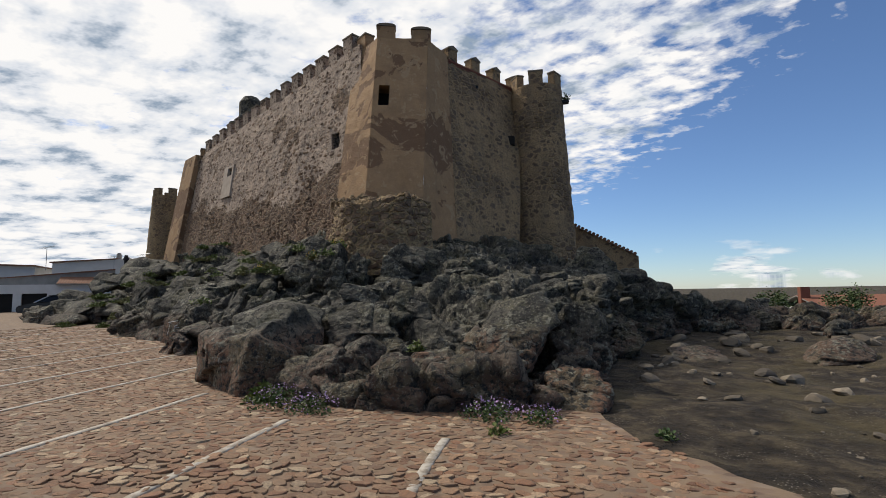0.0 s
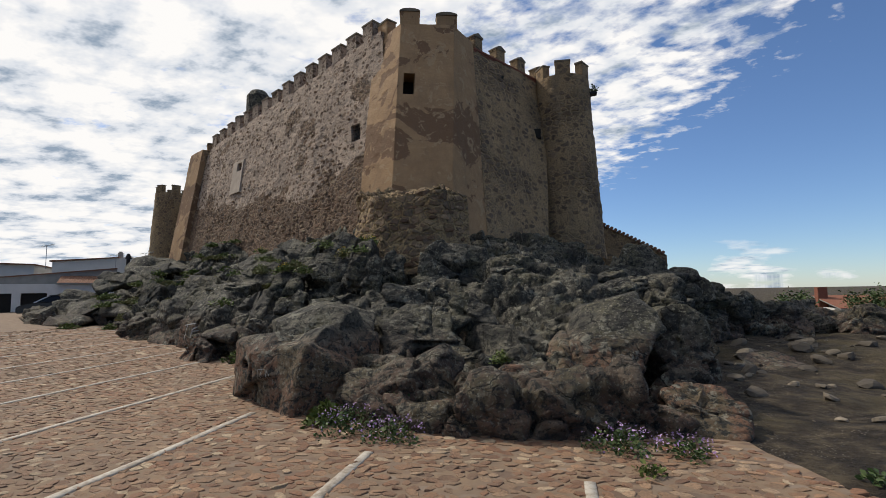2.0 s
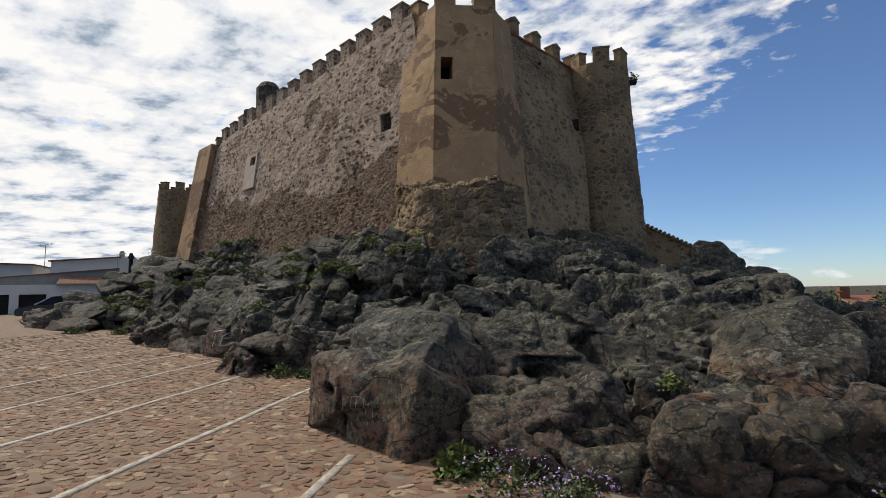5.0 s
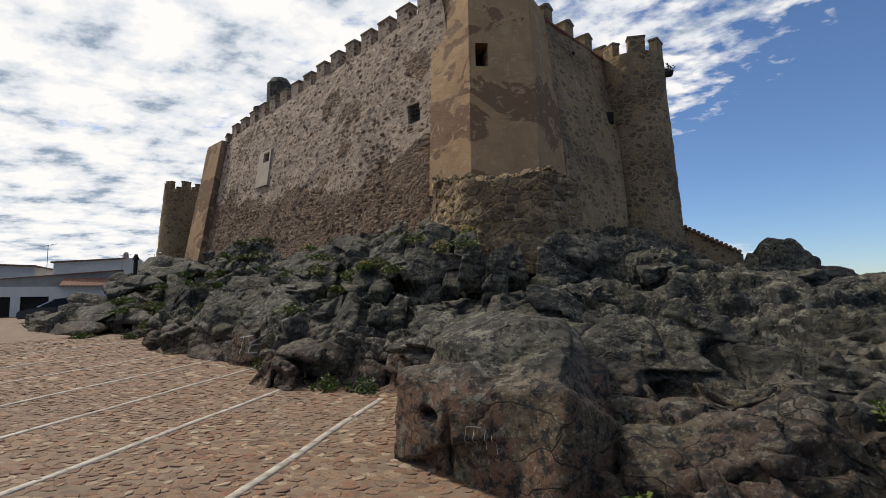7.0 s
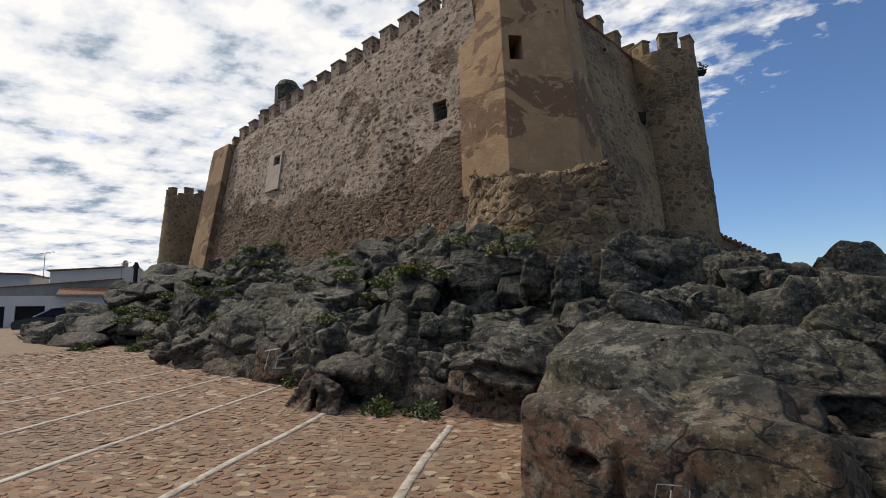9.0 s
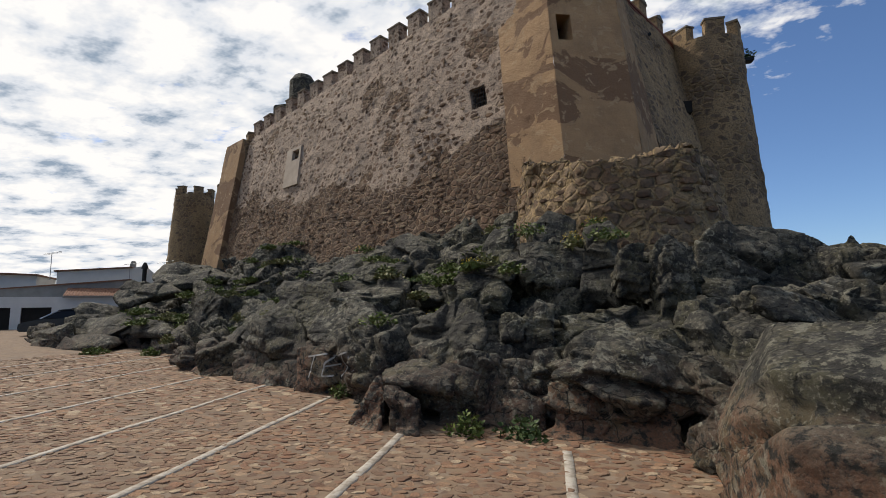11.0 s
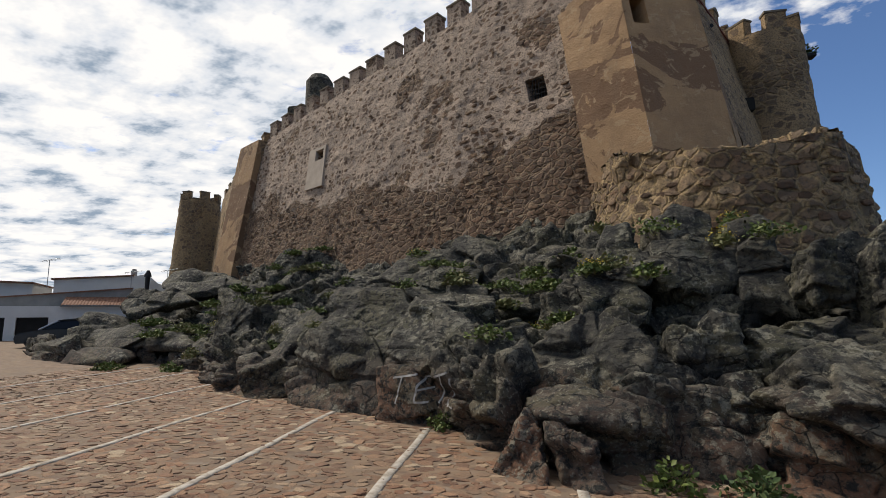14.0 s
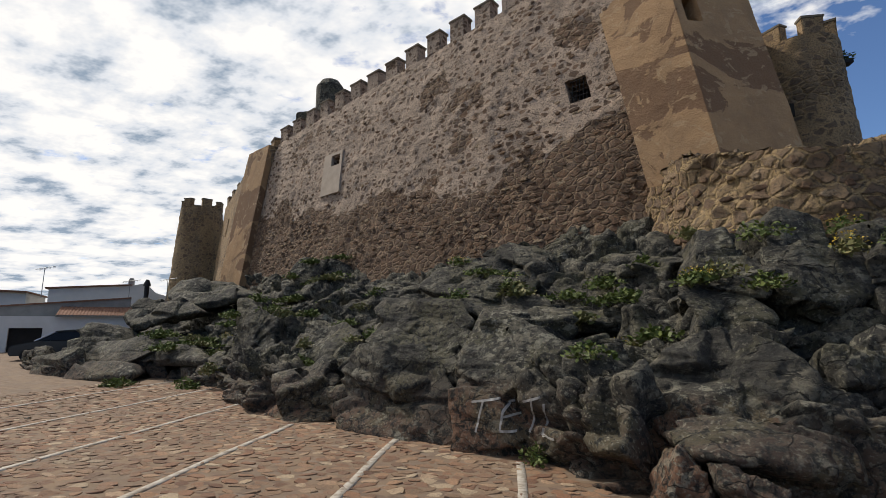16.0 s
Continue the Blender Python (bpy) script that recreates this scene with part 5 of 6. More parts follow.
def car(at, turn):
    ob = new("parked_car")
    tagged(ob, "dark parked car with a pale bonnet edge by the rock", "car")
    ob.matrix_world = Matrix.Translation(at) @ Matrix.Rotation(radians(turn), 4, "Z")
    # side outline swept across the width, narrower above the waist
    low = [(-2.1, 0.28), (-2.15, 0.6), (-2.05, 0.78), (-1.1, 0.98), (1.6, 1.02), (2.05, 0.9), (2.12, 0.5), (2.05, 0.28)]
    top = [(-1.1, 0.96), (-0.35, 1.42), (0.3, 1.5), (1.2, 1.46), (1.85, 1.0)]

    def sweep(outline, half, inset):
        bm = bmesh.new()
        a = [bm.verts.new((x, -half + inset * max(0, z - 0.9), z)) for x, z in outline]
        b = [bm.verts.new((x, half - inset * max(0, z - 0.9), z)) for x, z in outline]
        bm.faces.new(a)
        bm.faces.new(b[::-1])
        for i in range(len(a)):
            bm.faces.new((a[i - 1], a[i], b[i], b[i - 1]))
        bmesh.ops.bevel(bm, geom=bm.edges[:], offset=0.05, segments=2, affect="EDGES")
        return bm
    part("body", sweep(low, 0.86, 0), PAINT, ob)
    part("window_band", sweep(top, 0.82, 0.35), GLASSY, ob)
    roof = [(-0.4, 1.43), (0.3, 1.5), (1.2, 1.47), (1.2, 1.52), (0.3, 1.56), (-0.4, 1.49)]
    part("roof", sweep(roof, 0.66, 0), PAINT, ob)
    part("windscreen_pillar", sweep([(-1.15, 0.97), (-0.36, 1.45), (-0.36, 1.51), (-1.25, 0.99)], 0.80, 0.3), SILVER, ob, "silver edge of the windscreen")
    for x in (-1.35, 1.3):
        for y in (-0.82, 0.82):
            w = part("wheel", tube(bmesh.new(), (x, y - 0.1, 0.31), (x, y + 0.1, 0.31), 0.31, seg=20), RUBBER, ob)
            part("rim", tube(bmesh.new(), (x, y - 0.11, 0.31), (x, y + 0.11, 0.31), 0.19, seg=16), METAL, w)


car((-35.3, 28.4, 0.33), 38)

# ---- red-roofed building and shrubs beyond the crag ----
red = house("red_roof_house", (36, 55, -3.0), 0, (18, 9, 2.4), WHITEWASH, "low house with a red tile roof and brick chimney")
tiled_roof(red, -9.3, 9.3, -0.4, 4.5, 2.4, 3.6, REDTILE)
tiled_roof(red, -9.3, 9.3, 9.4, 4.5, 2.4, 3.6, REDTILE)
part("chimney", box((0.9, 0.7, 2.4), (-8.9, 3.6, 3.3), 0.03), BRICKM, red, "red brick chimney")


# ---- plants ----
def leaf_mesh(name, centre_pts, size, rng, mat, spread=0.6):
    """Many small pointed leaves, each folded along its rib."""
    n = len(centre_pts)
    V = np.empty((n, 4, 3))
    a = rng.uniform(0, 2 * np.pi, n)
    up = rng.uniform(-0.3, 1.0, n)
    d = np.stack([np.cos(a), np.sin(a), up], 1)
    d /= np.linalg.norm(d, axis=1)[:, None]
    side = np.cross(d, rng.normal(0, 1, (n, 3)))
    side /= np.linalg.norm(side, axis=1)[:, None]
    L = size * rng.uniform(0.6, 1.3, n)[:, None]
    V[:, 0] = centre_pts
    V[:, 1] = centre_pts + d * L * 0.5 + side * L * 0.28
    V[:, 2] = centre_pts + d * L
    V[:, 3] = centre_pts + d * L * 0.5 - side * L * 0.28 + np.array((0, 0, 0.1)) * L
    F = np.arange(n * 4).reshape(n, 4)
    return mesh_from(name, V.reshape(-1, 3), F, mat)


def weed(at, r, h, seed, mat=None, count=160, flowers=None, name="weed", label="green weed growing from a crack in the rock", leaf=0.06):
    rng = np.random.default_rng(seed)
    ob = new(name)
    ob.location = at
    tagged(ob, label, "plant")
    a, q = rng.uniform(0, 2 * np.pi, count), np.sqrt(rng.uniform(0, 1, count))
    lobes = 0.7 + 0.3 * np.sin(a * 3 + seed)
    P = np.stack([np.cos(a) * q * r * lobes, np.sin(a) * q * r * lobes, h * rng.uniform(0, 1, count) * (1 - 0.7 * q ** 2)], 1)
    tagged(part("leaves", leaf_mesh("leaves", P, leaf, rng, mat or WEED), None, ob), kind="stuff")
    bm = bmesh.new()
    for k in range(7):
        b = rng.uniform(0, 2 * np.pi)
        tube(bm, (0, 0, -0.05), (math.cos(b) * r * 0.5, math.sin(b) * r * 0.5, h * 0.7), 0.005, 0.003, 4)
    tagged(part("stems", bm, DRYGRASS, ob), kind="stuff")
    if flowers:
        n = count // 3
        a, q = rng.uniform(0, 2 * np.pi, n), np.sqrt(rng.uniform(0, 1, n))
        P = np.stack([np.cos(a) * q * r, np.sin(a) * q * r, h * (1.02 - 0.6 * q ** 2) + rng.uniform(-0.03, 0.05, n)], 1)
        tagged(part("blossom", leaf_mesh("blossom", P, 0.032, rng, flowers), None, ob), kind="stuff")
    return ob


def on_rock(x, y):
    """A place on whatever rock is uppermost there."""
    z = height_at(x, y)
    for P in FACES:
        near = P[(P[:, 0] - x) ** 2 + (P[:, 1] - y) ** 2 < 0.02]
        if len(near):
            z = max(z, float(near[:, 2].max()))
    return (x, y, z - 0.03)


weed((-4.25, 6.62, 0.02), 0.32, 0.3, 1, count=420, leaf=0.09, label="broad-leaved green weed at the boulder's foot")
weed((-3.75, 6.35, 0.02), 0.5, 0.3, 2, SHRUB, 520, PETAL, "flowering_weed", "mauve-flowered low weed on the paving edge", 0.05)
weed((-3.2, 6.15, 0.02), 0.38, 0.22, 3, SHRUB, 420, PETAL, "flowering_weed", "mauve-flowered low weed on the paving edge", 0.05)
weed((-3.4, 6.95, 0.05), 0.3, 0.5, 4, SHRUB, 320, label="tall green weed between the boulders")
weed((-0.75, 6.2, 0.02), 0.42, 0.22, 5, SHRUB, 420, PETAL, "flowering_weed", "mauve-flowered low weed at the foot of the rock", 0.05)
weed((-0.15, 6.2, 0.02), 0.32, 0.16, 6, SHRUB, 300, PETAL, "flowering_weed", "mauve-flowered low weed at the foot of the rock", 0.05)
weed((-0.6, 5.6, 0.01), 0.16, 0.1, 7, count=90)
weed((1.25, 5.75, 0.0), 0.12, 0.1, 8, SHRUB, 80, label="small dark weed on bare earth")
weed(on_rock(-2.1, 7.6), 0.16, 0.2, 9, count=160)
weed(on_rock(-8.7, 11.0), 0.3, 0.3, 10, count=260, leaf=0.08)
weed(on_rock(-8.0, 10.95), 0.35, 0.3, 11, SHRUB, count=260, leaf=0.08)
weed((-11.3, 12.95, 0.13), 0.22, 0.25, 12, count=240)
rngw = np.random.default_rng(44)
for k in range(60):
    x = rngw.uniform(-23, -6.5)
    u_ = rngw.uniform(0.15, 0.6)
    fy_ = float(np.interp(x, [p[0] for p in FOOT], [p[1] for p in FOOT]))
    y = fy_ + u_ * 9
    weed(on_rock(x, y), rngw.uniform(0.2, 0.5), rngw.uniform(0.12, 0.3), 100 + k, WEED if k % 3 else DRYGRASS, 190, YELLOW if k % 7 == 0 else None, leaf=0.08)
for k in range(26):
    x, y = rngw.uniform(-25, -18), rngw.uniform(20.5, 25)
    weed(on_rock(x, y), rngw.uniform(0.4, 0.9), rngw.uniform(0.15, 0.3), 200 + k, WEED if k % 4 else DRYGRASS, 300, leaf=0.12)


for k in range(26):                               # grass on the shelf under the plinth and along the ledges
    x, y = (rngw.uniform(-11.6, -9.2), rngw.uniform(14.4, 16.4)) if k < 10 else (rngw.uniform(-24, -17), rngw.uniform(18.6, 21.5))
    weed(on_rock(x, y), rngw.uniform(0.25, 0.55), rngw.uniform(0.15, 0.35), 600 + k, WEED if k % 3 else DRYGRASS, 260, leaf=0.10, label="tuft of green grass on a rock ledge")


def tree(at, h, r, seed):
    rng = np.random.default_rng(seed)
    ob = new("tree")
    ob.location = at
    tagged(ob, "dark green broadleaf tree beyond the crag", "tree")
    part("trunk", tube(bmesh.new(), (0, 0, -1), (0.1, 0, h * 0.6), 0.16, 0.07, 8), IRON, ob)
    pts = []
    for c in range(16):
        cc = np.array((rng.normal(0, r * 0.5), rng.normal(0, r * 0.5), h * rng.uniform(0.5, 1.0)))
        pts.append(cc + rng.normal(0, r * 0.22, (110, 3)))
    part("crown", leaf_mesh("crown", np.concatenate(pts), 0.22, rng, SHRUB), None, ob)


tree((19, 46, -2.9), 3.7, 1.4, 1)
tree((25.5, 48, -2.9), 3.8, 1.5, 2)
tree((34, 45, -2.9), 3.0, 1.5, 3)


# ---- smaller parts of the castle ----
def grille(u, z0, z1, width, ends):
    """An iron window grille, set in the reveal."""
    p = lift((np.array((u,)), np.array(((z0 + z1) / 2,))), *ends)[0]
    way = np.array(ends[1]) - np.array(ends[0])
    way /= np.linalg.norm(way)
    inn = np.array((0.514, 0.858)) * 0.12
    bars = new("window_grille")
    bars.parent = castle
    for k in range(5):
        s = (k - 2) * width / 5
        x, y = p[0] + way[0] * s + inn[0], p[1] + way[1] * s + inn[1]
        part("bar", tube(bmesh.new(), (x, y, z0), (x + 0.06, y + 0.1, z1), 0.013, seg=6), IRON, bars)
    for k in range(5):
        z = z0 + (k + 0.5) * (z1 - z0) / 5
        a = p[:2] + inn - way * width * 0.5
        b = p[:2] + inn + way * width * 0.5
        part("bar", tube(bmesh.new(), (*a, z), (*b, z), 0.013, seg=6), IRON, bars)


FRONT = (f_a0, f_b0, LOW, f_a1, f_b1, 13.7)
grille(0.1045, 8.45, 9.3, 0.58, FRONT)


def patch_of_render(u0, u1, z0, z1, hole, ends, mat, out=0.07):
    """A smooth rendered surround with a hole for the window."""
    bm = bmesh.new()
    for a, b, c, d in ((u0, u1, hole[3], z1), (u0, u1, z0, hole[2]), (u0, hole[0], hole[2], hole[3]), (hole[1], u1, hole[2], hole[3])):
        q = lift((np.array((a, b, b, a)), np.array((c, c, d, d))), *ends)
        n = np.array((-0.514, -0.858, 0))
        v = [bm.verts.new(p + n * out) for p in q] + [bm.verts.new(p - n * 0.1) for p in q]
        for f in ((0, 1, 2, 3), (0, 1, 5, 4), (1, 2, 6, 5), (2, 3, 7, 6), (3, 0, 4, 7)):
            bm.faces.new([v[i] for i in f])
    part("render_surround", bm, mat, castle, "pale smooth render round a small window")


PALE = plain("pale_render", (0.42, 0.35, 0.28), 0.9, vary=0.25, scale=2.0)
patch_of_render(0.660, 0.728, 7.9, 10.05, (0.668, 0.700, 9.35, 9.9), FRONT, PALE)

# moulding under the side wall's battlements
bm = bmesh.new()
a, b = Vector((*P3b, 12.95)), Vector((*P4b, 12.95))
way = (b - a).normalized()
out = Vector((way.y, -way.x, 0)) * 0.06
for z, w in ((12.98, 0.09), (12.88, 0.06)):
    v = [bm.verts.new((p.x + out.x * s, p.y + out.y * s, zz)) for p in (a, b) for s, zz in ((-2, z), (w / 0.06, z), (w / 0.06, z + 0.09), (-2, z + 0.09))]
    for i in range(4):
        bm.faces.new((v[i], v[(i + 1) % 4], v[4 + (i + 1) % 4], v[4 + i]))
part("string_course", bm, BRICKM, castle, "thin red brick string course")

# water spout on the side wall, bracket with a weed on the round tower
part("water_spout", tube(bmesh.new(), (-3.35, 24.0, 12.2), (-3.15, 23.55, 12.15), 0.09, 0.07, 8), IRON, castle, "stone water spout")
bracket = part("bracket", box((0.5, 0.35, 0.16), (1.3, 26.3, 11.95), 0.03), IRON, castle, "dark stone bracket")
weed((1.35, 26.3, 12.0), 0.3, 0.45, 500, SHRUB, 120, None, "weed", "dark weed growing on the tower's stone bracket", 0.12)
# slot in the round tower's side
part("slot_window", box((0.42, 0.5, 0.5), (-1.62, 25.15, 9.6), 0.02), DARK, castle, "dark slot window")

# turret seen over the wall, low wall beyond the round tower
tur = bmesh.new()
tube(tur, (-23.6, 34.2, 11), (-23.6, 34.2, 17.5), 0.95, 0.9, 20)
tube(tur, (-23.6, 34.2, 17.5), (-23.6, 34.2, 17.95), 0.9, 0.6, 20)
tube(tur, (-23.6, 34.2, 17.95), (-23.6, 34.2, 18.15), 0.6, 0.15, 20)
part("stair_turret", tur, ROCK, castle, "small domed turret behind the battlements")
tur = box((1.2, 1.0, 3.0), (-26.1, 36.0, 15.3), 0.1)
part("stair_wall", tur, ROCK, castle)
lw = bmesh.new()
v = [lw.verts.new(c) for c in ((0.8, 30, 1), (5.4, 30, 1), (5.4, 30, 3.55), (0.8, 30, 6.1), (0.8, 30.5, 1), (5.4, 30.5, 1), (5.4, 30.5, 3.55), (0.8, 30.5, 6.1))]
for f in ((0, 1, 2, 3), (4, 5, 6, 7), (2, 3, 7, 6), (1, 2, 6, 5), (0, 3, 7, 4)):
    lw.faces.new([v[i] for i in f])
low_wall = part("ramp_wall", lw, SIDE, castle, "sloping rubble wall with a tiled coping")
for k in range(22):
    f = k / 22
    t = tube(bmesh.new(), (0.8 + 4.6 * f, 29.85, 6.14 - 2.55 * f), (0.8 + 4.6 * f, 30.6, 6.14 - 2.55 * f), 0.1, seg=8)
    part("coping_tile", t, TILE, low_wall)


# ---- white strokes sprayed on the rock ----
from mathutils.bvhtree import BVHTree
rock_trees = [(o, BVHTree.FromPolygons([o.matrix_world @ v.co if o.matrix_world else v.co for v in o.data.vertices], [p.vertices[:] for p in o.data.polygons])) for o in bpy.data.objects if o.name.startswith("rock_outcrop")]
for o in bpy.data.objects:
    if o.name.startswith("boulder"):
        shift = o.location.copy()
        rock_trees.append((o, BVHTree.FromPolygons([v.co + shift for v in o.data.vertices], [p.vertices[:] for p in o.data.polygons])))


def cast(eye, way):
    best = None
    for o, tr in rock_trees:
        hit = tr.ray_cast(eye, way)
        if hit[0] is not None and (best is None or hit[3] < best[3]):
            best = hit
    return best


def sprayed(name, origin, strokes, width, towards, label):
    """Strokes drawn in an upright plane and laid on to the rock behind it."""
    towards = Vector(towards).normalized()
    side = Vector((towards.y, -towards.x, 0)).normalized()
    sign = new(name)
    tagged(sign, label, "graffiti")
    for (x0, z0), (x1, z1) in strokes:
        n = 14
        rows_ = []
        d = Vector((x1 - x0, z1 - z0)).normalized()
        for k in range(n + 1):
            f = k / n
            row = []
            for s in (-0.5, 0.5):
                x = x0 + (x1 - x0) * f - d.y * s * width
                z = z0 + (z1 - z0) * f + d.x * s * width
                eye = Vector(origin) + side * x + Vector((0, 0, z)) - towards * 1.5
                hit = cast(eye, towards)
                row.append(hit[0] - towards * 0.012 if hit else None)
            rows_.append(row)
        verts, faces = [], []
        for r0, r1 in zip(rows_, rows_[1:]):
            if None in r0 or None in r1 or (r0[0] - r1[0]).length > 0.2:
                continue
            i = len(verts)
            verts += [r0[0], r0[1], r1[1], r1[0]]
            faces.append((i, i + 1, i + 2, i + 3))
        if faces:
            part("stroke", mesh_from("stroke", verts, faces, CHALK), None, sign)


LETTERS = (((0, 0), (0.1, 0.42)), ((-0.08, 0.38), (0.3, 0.44)), ((0.36, 0.05), (0.4, 0.4)), ((0.4, 0.4), (0.58, 0.42)), ((0.38, 0.22), (0.55, 0.25)), ((0.36, 0.05), (0.56, 0.06)), ((0.72, 0.05), (0.78, 0.46)), ((0.64, 0.42), (0.9, 0.5)), ((0.92, 0.05), (0.94, 0.42)), ((0.92, 0.05), (1.15, 0.07)))
sprayed("graffiti", (-12.1, 13.2, 0.4), LETTERS, 0.03, (0.35, 1, 0), "white sprayed letters, worn and uneven, on dark rock")
SCRATCH = (((0, 0.05), (0.03, 0.2)), ((0.03, 0.2), (0.17, 0.21)), ((0.09, 0.04), (0.11, 0.18)), ((0.2, 0.02), (0.21, 0.19)), ((0.31, 0.0), (0.27, 0.15)))
sprayed("graffiti", (-5.75, 6.9, 0.4), SCRATCH, 0.007, (0.45, 1, 0), "faint white scratches on the boulder's brown face")


# ---- loose stones on the bare earth ----
def small_stone_mesh(seed):
    rng = np.random.default_rng(seed)
    bm = bmesh.new()
    bmesh.ops.create_icosphere(bm, subdivisions=2, radius=1)
    cuts = [Vector(rng.normal(0, 1, 3)).normalized() for _ in range(7)]
    for v in bm.verts:
        m = 1.0
        for c in cuts:
            dd = v.co.dot(c)
            if dd > 0.62:
                m = min(m, 0.62 / dd)
        v.co *= m
    me = bpy.data.meshes.new("stone")
    bm.to_mesh(me)
    bm.free()
    me.materials.append(LOOSE)
    return me


def build_loose(N, bsdf, pos, link):
    r = N("ShaderNodeObjectInfo").outputs["Random"]
    col = ramp(N, r, [(0.0, (0.06, 0.05, 0.04)), (0.6, (0.12, 0.098, 0.074)), (0.95, (0.26, 0.215, 0.16))])
    fine = noise_of(N, pos, 18, 6, 0.7)
    link(mix(N, ramp(N, fine, [(0.35, 0.6), (0.6, 0.0)]), col, (0.09, 0.08, 0.065)), bsdf.inputs["Base Color"])
    bump(N, bsdf, link, fine, 0.6, 0.015)


LOOSE = material("loose_stone", build_loose, 0.9)
kinds = [small_stone_mesh(300 + k) for k in range(6)]
rng = np.random.default_rng(77)
for k in range(330):
    x = rng.uniform(1.2, 13)
    y = rng.uniform(4.0, 19)
    if y < 6 and x < 2.2 or x < 1.5 + (y - 7) * 0.1:
        continue
    s = 0.02 + 0.15 * rng.random() ** 5 * (0.6 + y / 12)
    i = np.argmin((gx[0] - x) ** 2)
    j = np.argmin((gy[:, 0] - y) ** 2)
    st = new("stone", kinds[k % 6])
    st.matrix_world = Matrix.LocRotScale((x, y, gz.reshape(gx.shape)[j, i] + s * 0.2), Euler((rng.uniform(-0.4, 0.4), rng.uniform(-0.4, 0.4), rng.uniform(0, 6))), (s * 1.3, s, s * 0.7))
    tagged(st, "loose pale stone lying on bare earth", "stone", "loose stones on the earth")


# ---- paving stones ----
def slab_points(rng, w, d):
    """A flat irregular stone: outline, top and tilt."""
    n = 6
    a = np.linspace(0, 2 * np.pi, n, endpoint=False) + rng.uniform(-0.3, 0.3, n)
    r = rng.uniform(0.8, 1.1, n)
    return np.stack([np.cos(a) * r * w / 2, np.sin(a) * r * d / 2], 1)


def slab_arrays(rng, x, y, w, d, turn, h, z):
    o = slab_points(rng, w, d)
    c, s = math.cos(turn), math.sin(turn)
    o = o @ np.array(((c, s), (-s, c)))
    tx, ty = rng.normal(0, 0.07, 2)
    low = np.c_[o[:, 0] * 1.04 + x, o[:, 1] * 1.04 + y, np.full(6, z - 0.03)]
    mid_ = np.c_[o[:, 0] + x, o[:, 1] + y, z + h + o[:, 0] * tx + o[:, 1] * ty - 0.004]
    top = np.c_[o[:, 0] * 0.86 + x, o[:, 1] * 0.86 + y, z + h + o[:, 0] * tx + o[:, 1] * ty]
    return np.concatenate([low, mid_, top])


SLAB_FACES = [tuple(range(12, 18))] + [(k, (k + 1) % 6, 6 + (k + 1) % 6, 6 + k) for k in range(6)] + [(6 + k, 6 + (k + 1) % 6, 12 + (k + 1) % 6, 12 + k) for k in range(6)]
rng = np.random.default_rng(5)
foot_y = lambda x: float(np.interp(x, [p[0] for p in FOOT], [p[1] for p in FOOT]))
slab_kinds = [mesh_from("paving_stone", slab_arrays(rng, 0, 0, 0.22, 0.145, 0, 0.012, 0), SLAB_FACES, COBBLE) for k in range(10)]
verts, faces, singles = [], [], 0
y = 1.2
while y < 19.5:
    x = -24.0 + rng.uniform(0, 0.2)
    grow = 1.0 if y < 11 else 1.4
    while x < 2.6:
        w = rng.uniform(0.09, 0.21) * grow
        d = rng.uniform(0.075, 0.135) * grow
        cx, cy = x + w / 2 + rng.normal(0, 0.012), y + rng.normal(0, 0.022)
        x += w * 0.93
        if cx > paved_to(cy) + 0.12 * math.sin(cy * 5) - 0.1 or cy > foot_y(cx) + 0.35 or cx < -9 - (cy + 4) * 1.0 or rng.random() < 0.06:
            continue
        z = float(ground_z(np.array(cx), np.array(cy))) + 0.006
        turn = rng.normal(0.0, 0.35)
        if singles < 300 and -4.4 < cx < 0.3 and 3.4 < cy < 5.2:
            ob = new("paving_stone", slab_kinds[singles % 10])
            ob.parent = paving
            ob.matrix_world = Matrix.LocRotScale((cx, cy, z + rng.uniform(-0.004, 0.006)), Euler((rng.normal(0, 0.03), rng.normal(0, 0.03), turn + (math.pi if singles % 3 else 0))), (w / 0.21, d / 0.135, 1))
            singles += 1
            continue
        i = len(verts) * 18
        verts.append(slab_arrays(rng, cx, cy, w, d, turn, rng.uniform(0.001, 0.007), z))
        faces += [tuple(v + i for v in f) for f in SLAB_FACES]
    y += 0.098 * grow
rest = new("paving_stones", mesh_from("paving_stones", np.concatenate(verts), faces, COBBLE))
rest.parent = paving
tagged(rest, "flat irregular red-brown stones set in mortar", kind="stuff")


# ---- stones standing proud of the masonry ----
def wall_stone_mesh(seed):
    rng = np.random.default_rng(seed)
    n = 7
    a = np.sort(np.linspace(0, 2 * np.pi, n, endpoint=False) + rng.uniform(-0.3, 0.3, n))
    r = rng.uniform(0.8, 1.1, n)
    o = np.stack([np.cos(a) * r * 0.5, np.sin(a) * r * 0.5], 1)
    back = np.c_[o * 1.05, np.full(n, -0.6)]
    edge_ = np.c_[o, rng.uniform(0.35, 0.7, n)]
    top = np.c_[o * 0.7, rng.uniform(0.7, 1.0, n)]
    V = np.concatenate([back, edge_, top])
    F = [tuple(range(2 * n, 3 * n))] + [(k, (k + 1) % n, n + (k + 1) % n, n + k) for k in range(n)] + [(n + k, n + (k + 1) % n, 2 * n + (k + 1) % n, 2 * n + k) for k in range(n)]
    return V, F


STONES = [wall_stone_mesh(700 + k) for k in range(10)]
STONE_MESH = [mesh_from("stone", V, F, WALLSTONE) for V, F in STONES]


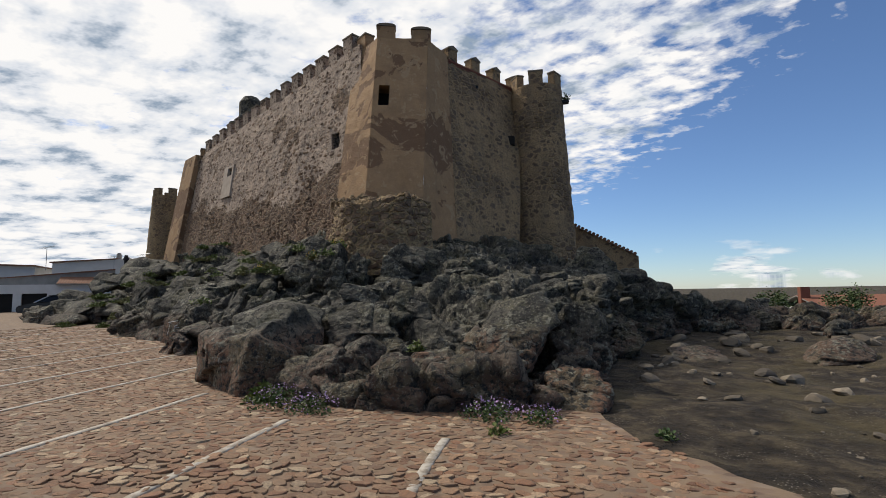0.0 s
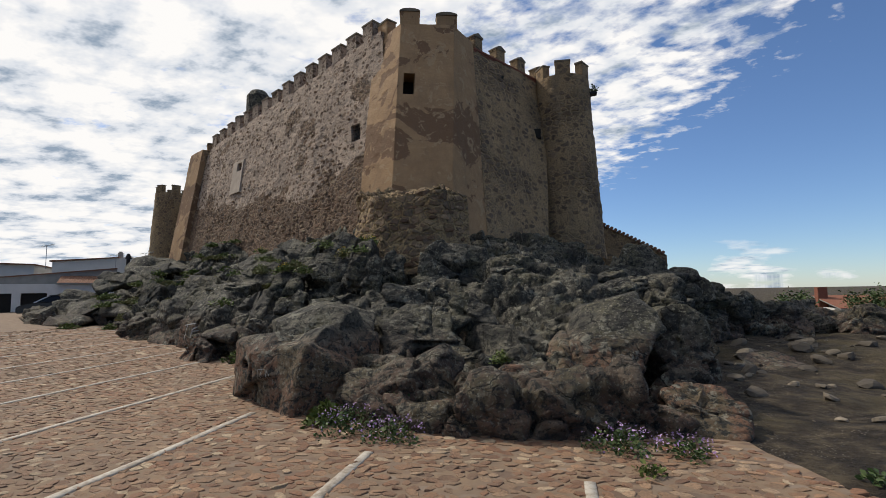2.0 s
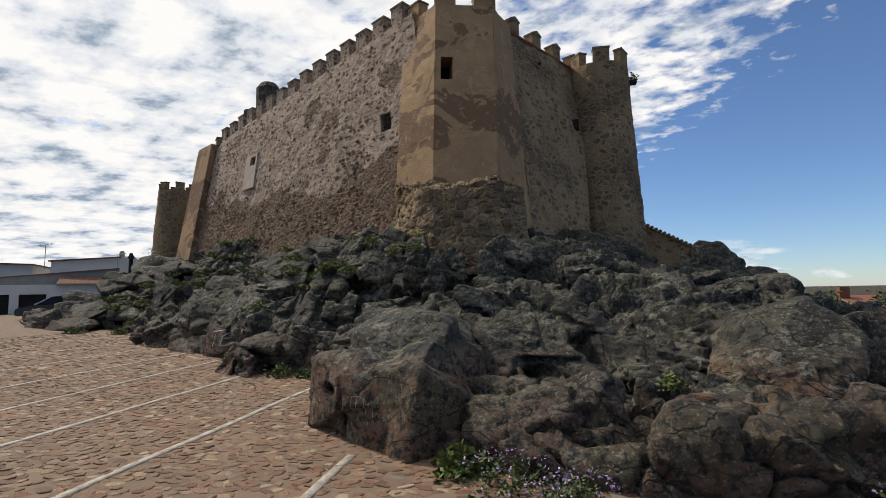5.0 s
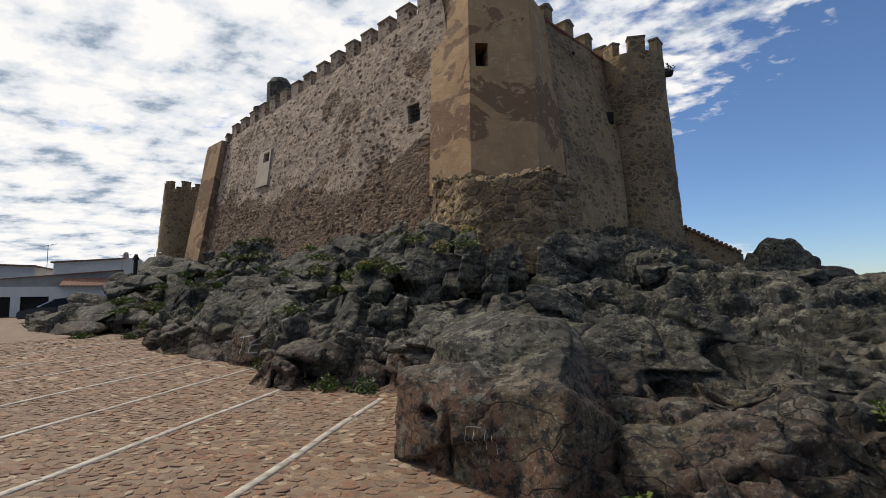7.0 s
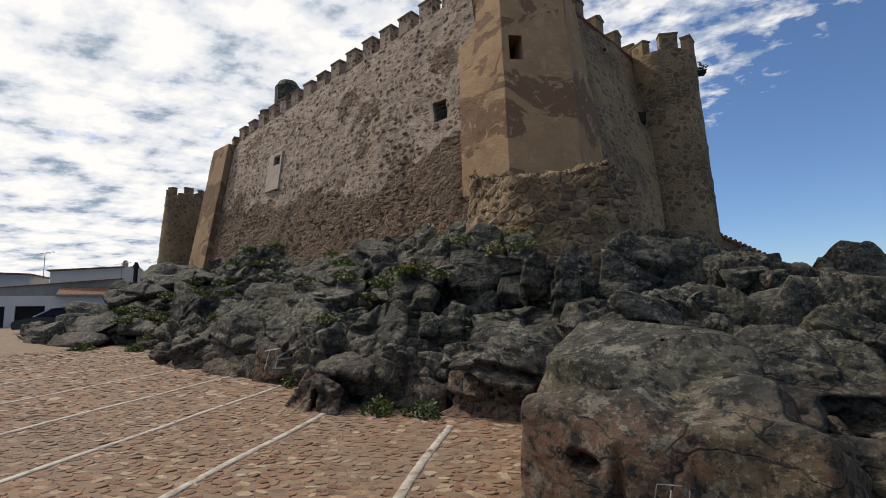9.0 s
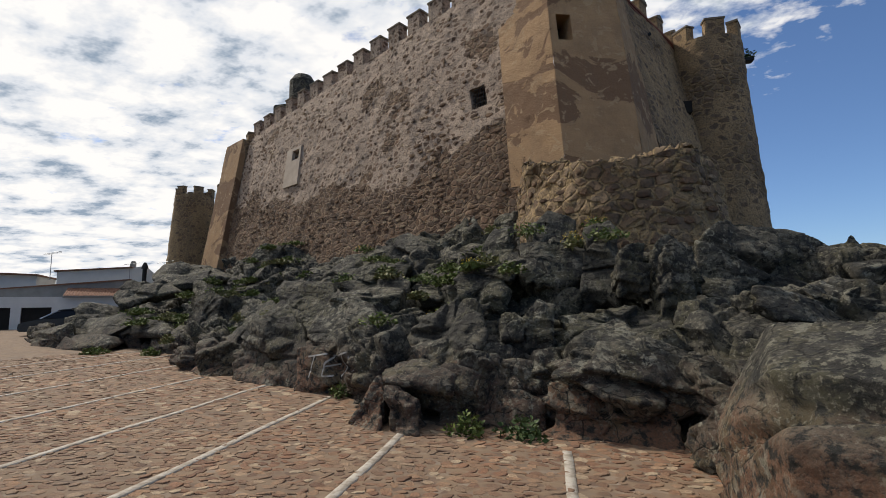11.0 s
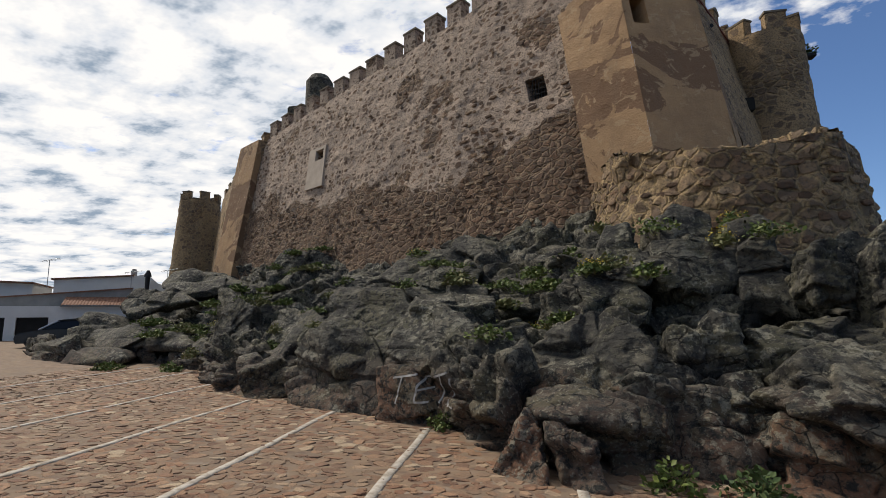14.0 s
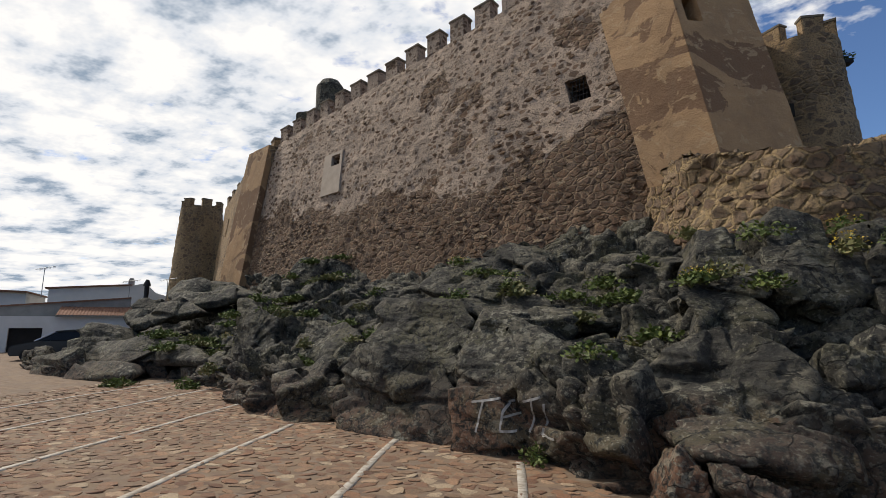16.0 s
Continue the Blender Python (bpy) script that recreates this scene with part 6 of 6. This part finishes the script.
def lay_stones(places, parent, rest_name, limit=300):
    """places: point, way along, way out, width, height, proud. The first ones are single stones, the rest joined."""
    V, F, count = [], [], 0
    for n, (p, along, outw, w, h, proud) in enumerate(places):
        upw = outw.cross(along).normalized()
        if upw.z < 0:
            upw = -upw
        m = Matrix((( along.x, upw.x, outw.x), (along.y, upw.y, outw.y), (along.z, upw.z, outw.z))).to_4x4()
        m = Matrix.Translation(p) @ m @ Matrix.Diagonal((w, h, proud, 1))
        if n < limit:
            ob = new("stone", STONE_MESH[n % 10])
            ob.parent = parent
            ob.matrix_world = m
        else:
            v, f = STONES[n % 10]
            mm = np.array(m)
            V.append(v @ mm[:3, :3].T + mm[:3, 3])
            F += [tuple(i + count for i in q) for q in f]
            count += len(v)
    if V:
        ob = new(rest_name, mesh_from(rest_name, np.concatenate(V), F, WALLSTONE))
        ob.parent = parent
        tagged(ob, "rubble stones of the wall, set in mortar", kind="stuff")


rng = np.random.default_rng(21)
plinth_ob = bpy.data.objects["plinth"]
places = []
rows_n, cols_n = Pp.shape[:2]
i = 1.5
while i < rows_n - 2:
    j = rng.uniform(2, 5)
    while j < cols_n - 4:
        a_, b_ = int(i), int(j)
        p = Vector(Pp[a_, b_])
        along = (Vector(Pp[a_, min(b_ + 3, cols_n - 1)]) - Vector(Pp[a_, max(b_ - 3, 0)])).normalized()
        along.z *= 0.3
        along.normalize()
        outw = Vector((math.cos(A[a_, b_]), math.sin(A[a_, b_]), 0.12)).normalized()
        along = (along - outw * along.dot(outw)).normalized()
        w = rng.uniform(0.14, 0.38)
        if rng.random() < 0.34:
            places.append((p + outw * 0.005, along, outw, w, rng.uniform(0.10, 0.2), rng.uniform(0.015, 0.05)))
        step = (Vector(Pp[a_, b_ + 1]) - Vector(Pp[a_, b_])).length
        j += (w + 0.08) / max(step, 0.03)
    i += 3.6
lay_stones(places, plinth_ob, "plinth_masonry")

curtain = bpy.data.objects["curtain_wall"]
along = Vector((f_b0[0] - f_a0[0], f_b0[1] - f_a0[1], 0)).normalized()
outw = Vector((-0.514, -0.858, 0.15)).normalized()
along = (along - outw * along.dot(outw)).normalized()
near_places, far_places = [], []
z = 3.4
while z < 13.2:
    u = rng.uniform(0.0, 0.03)
    while u < 0.99:
        w = rng.uniform(0.16, 0.4)
        low = 7.0 + 1.0 * math.sin(u * 9) - 1.8 * max(0, 0.45 - u) * -2
        chance = 0.55 if z < low - 0.6 else (0.28 if z < low + 0.5 else 0.15)
        hole = any(h0 - 0.02 < u < h1 + 0.012 and v0 - 0.2 < z < v1 + 0.2 for h0, h1, v0, v1 in ((0.088, 0.121, 8.45, 9.3), (0.655, 0.735, 7.8, 10.1)))
        if rng.random() < chance and not hole:
            p = Vector(lift((np.array((u,)), np.array((z + rng.normal(0, 0.03),))), *FRONT)[0]) + outw * 0.01
            item = (p, along, outw, w * (0.6 if chance < 0.2 else 1), rng.uniform(0.09, 0.17), rng.uniform(0.010, 0.032))
            (near_places if u < 0.45 and z < 7.2 else far_places).append(item)
        u += (w + 0.07) / 17.5
    z += 0.21
rng.shuffle(near_places)
lay_stones(near_places + far_places, curtain, "masonry")
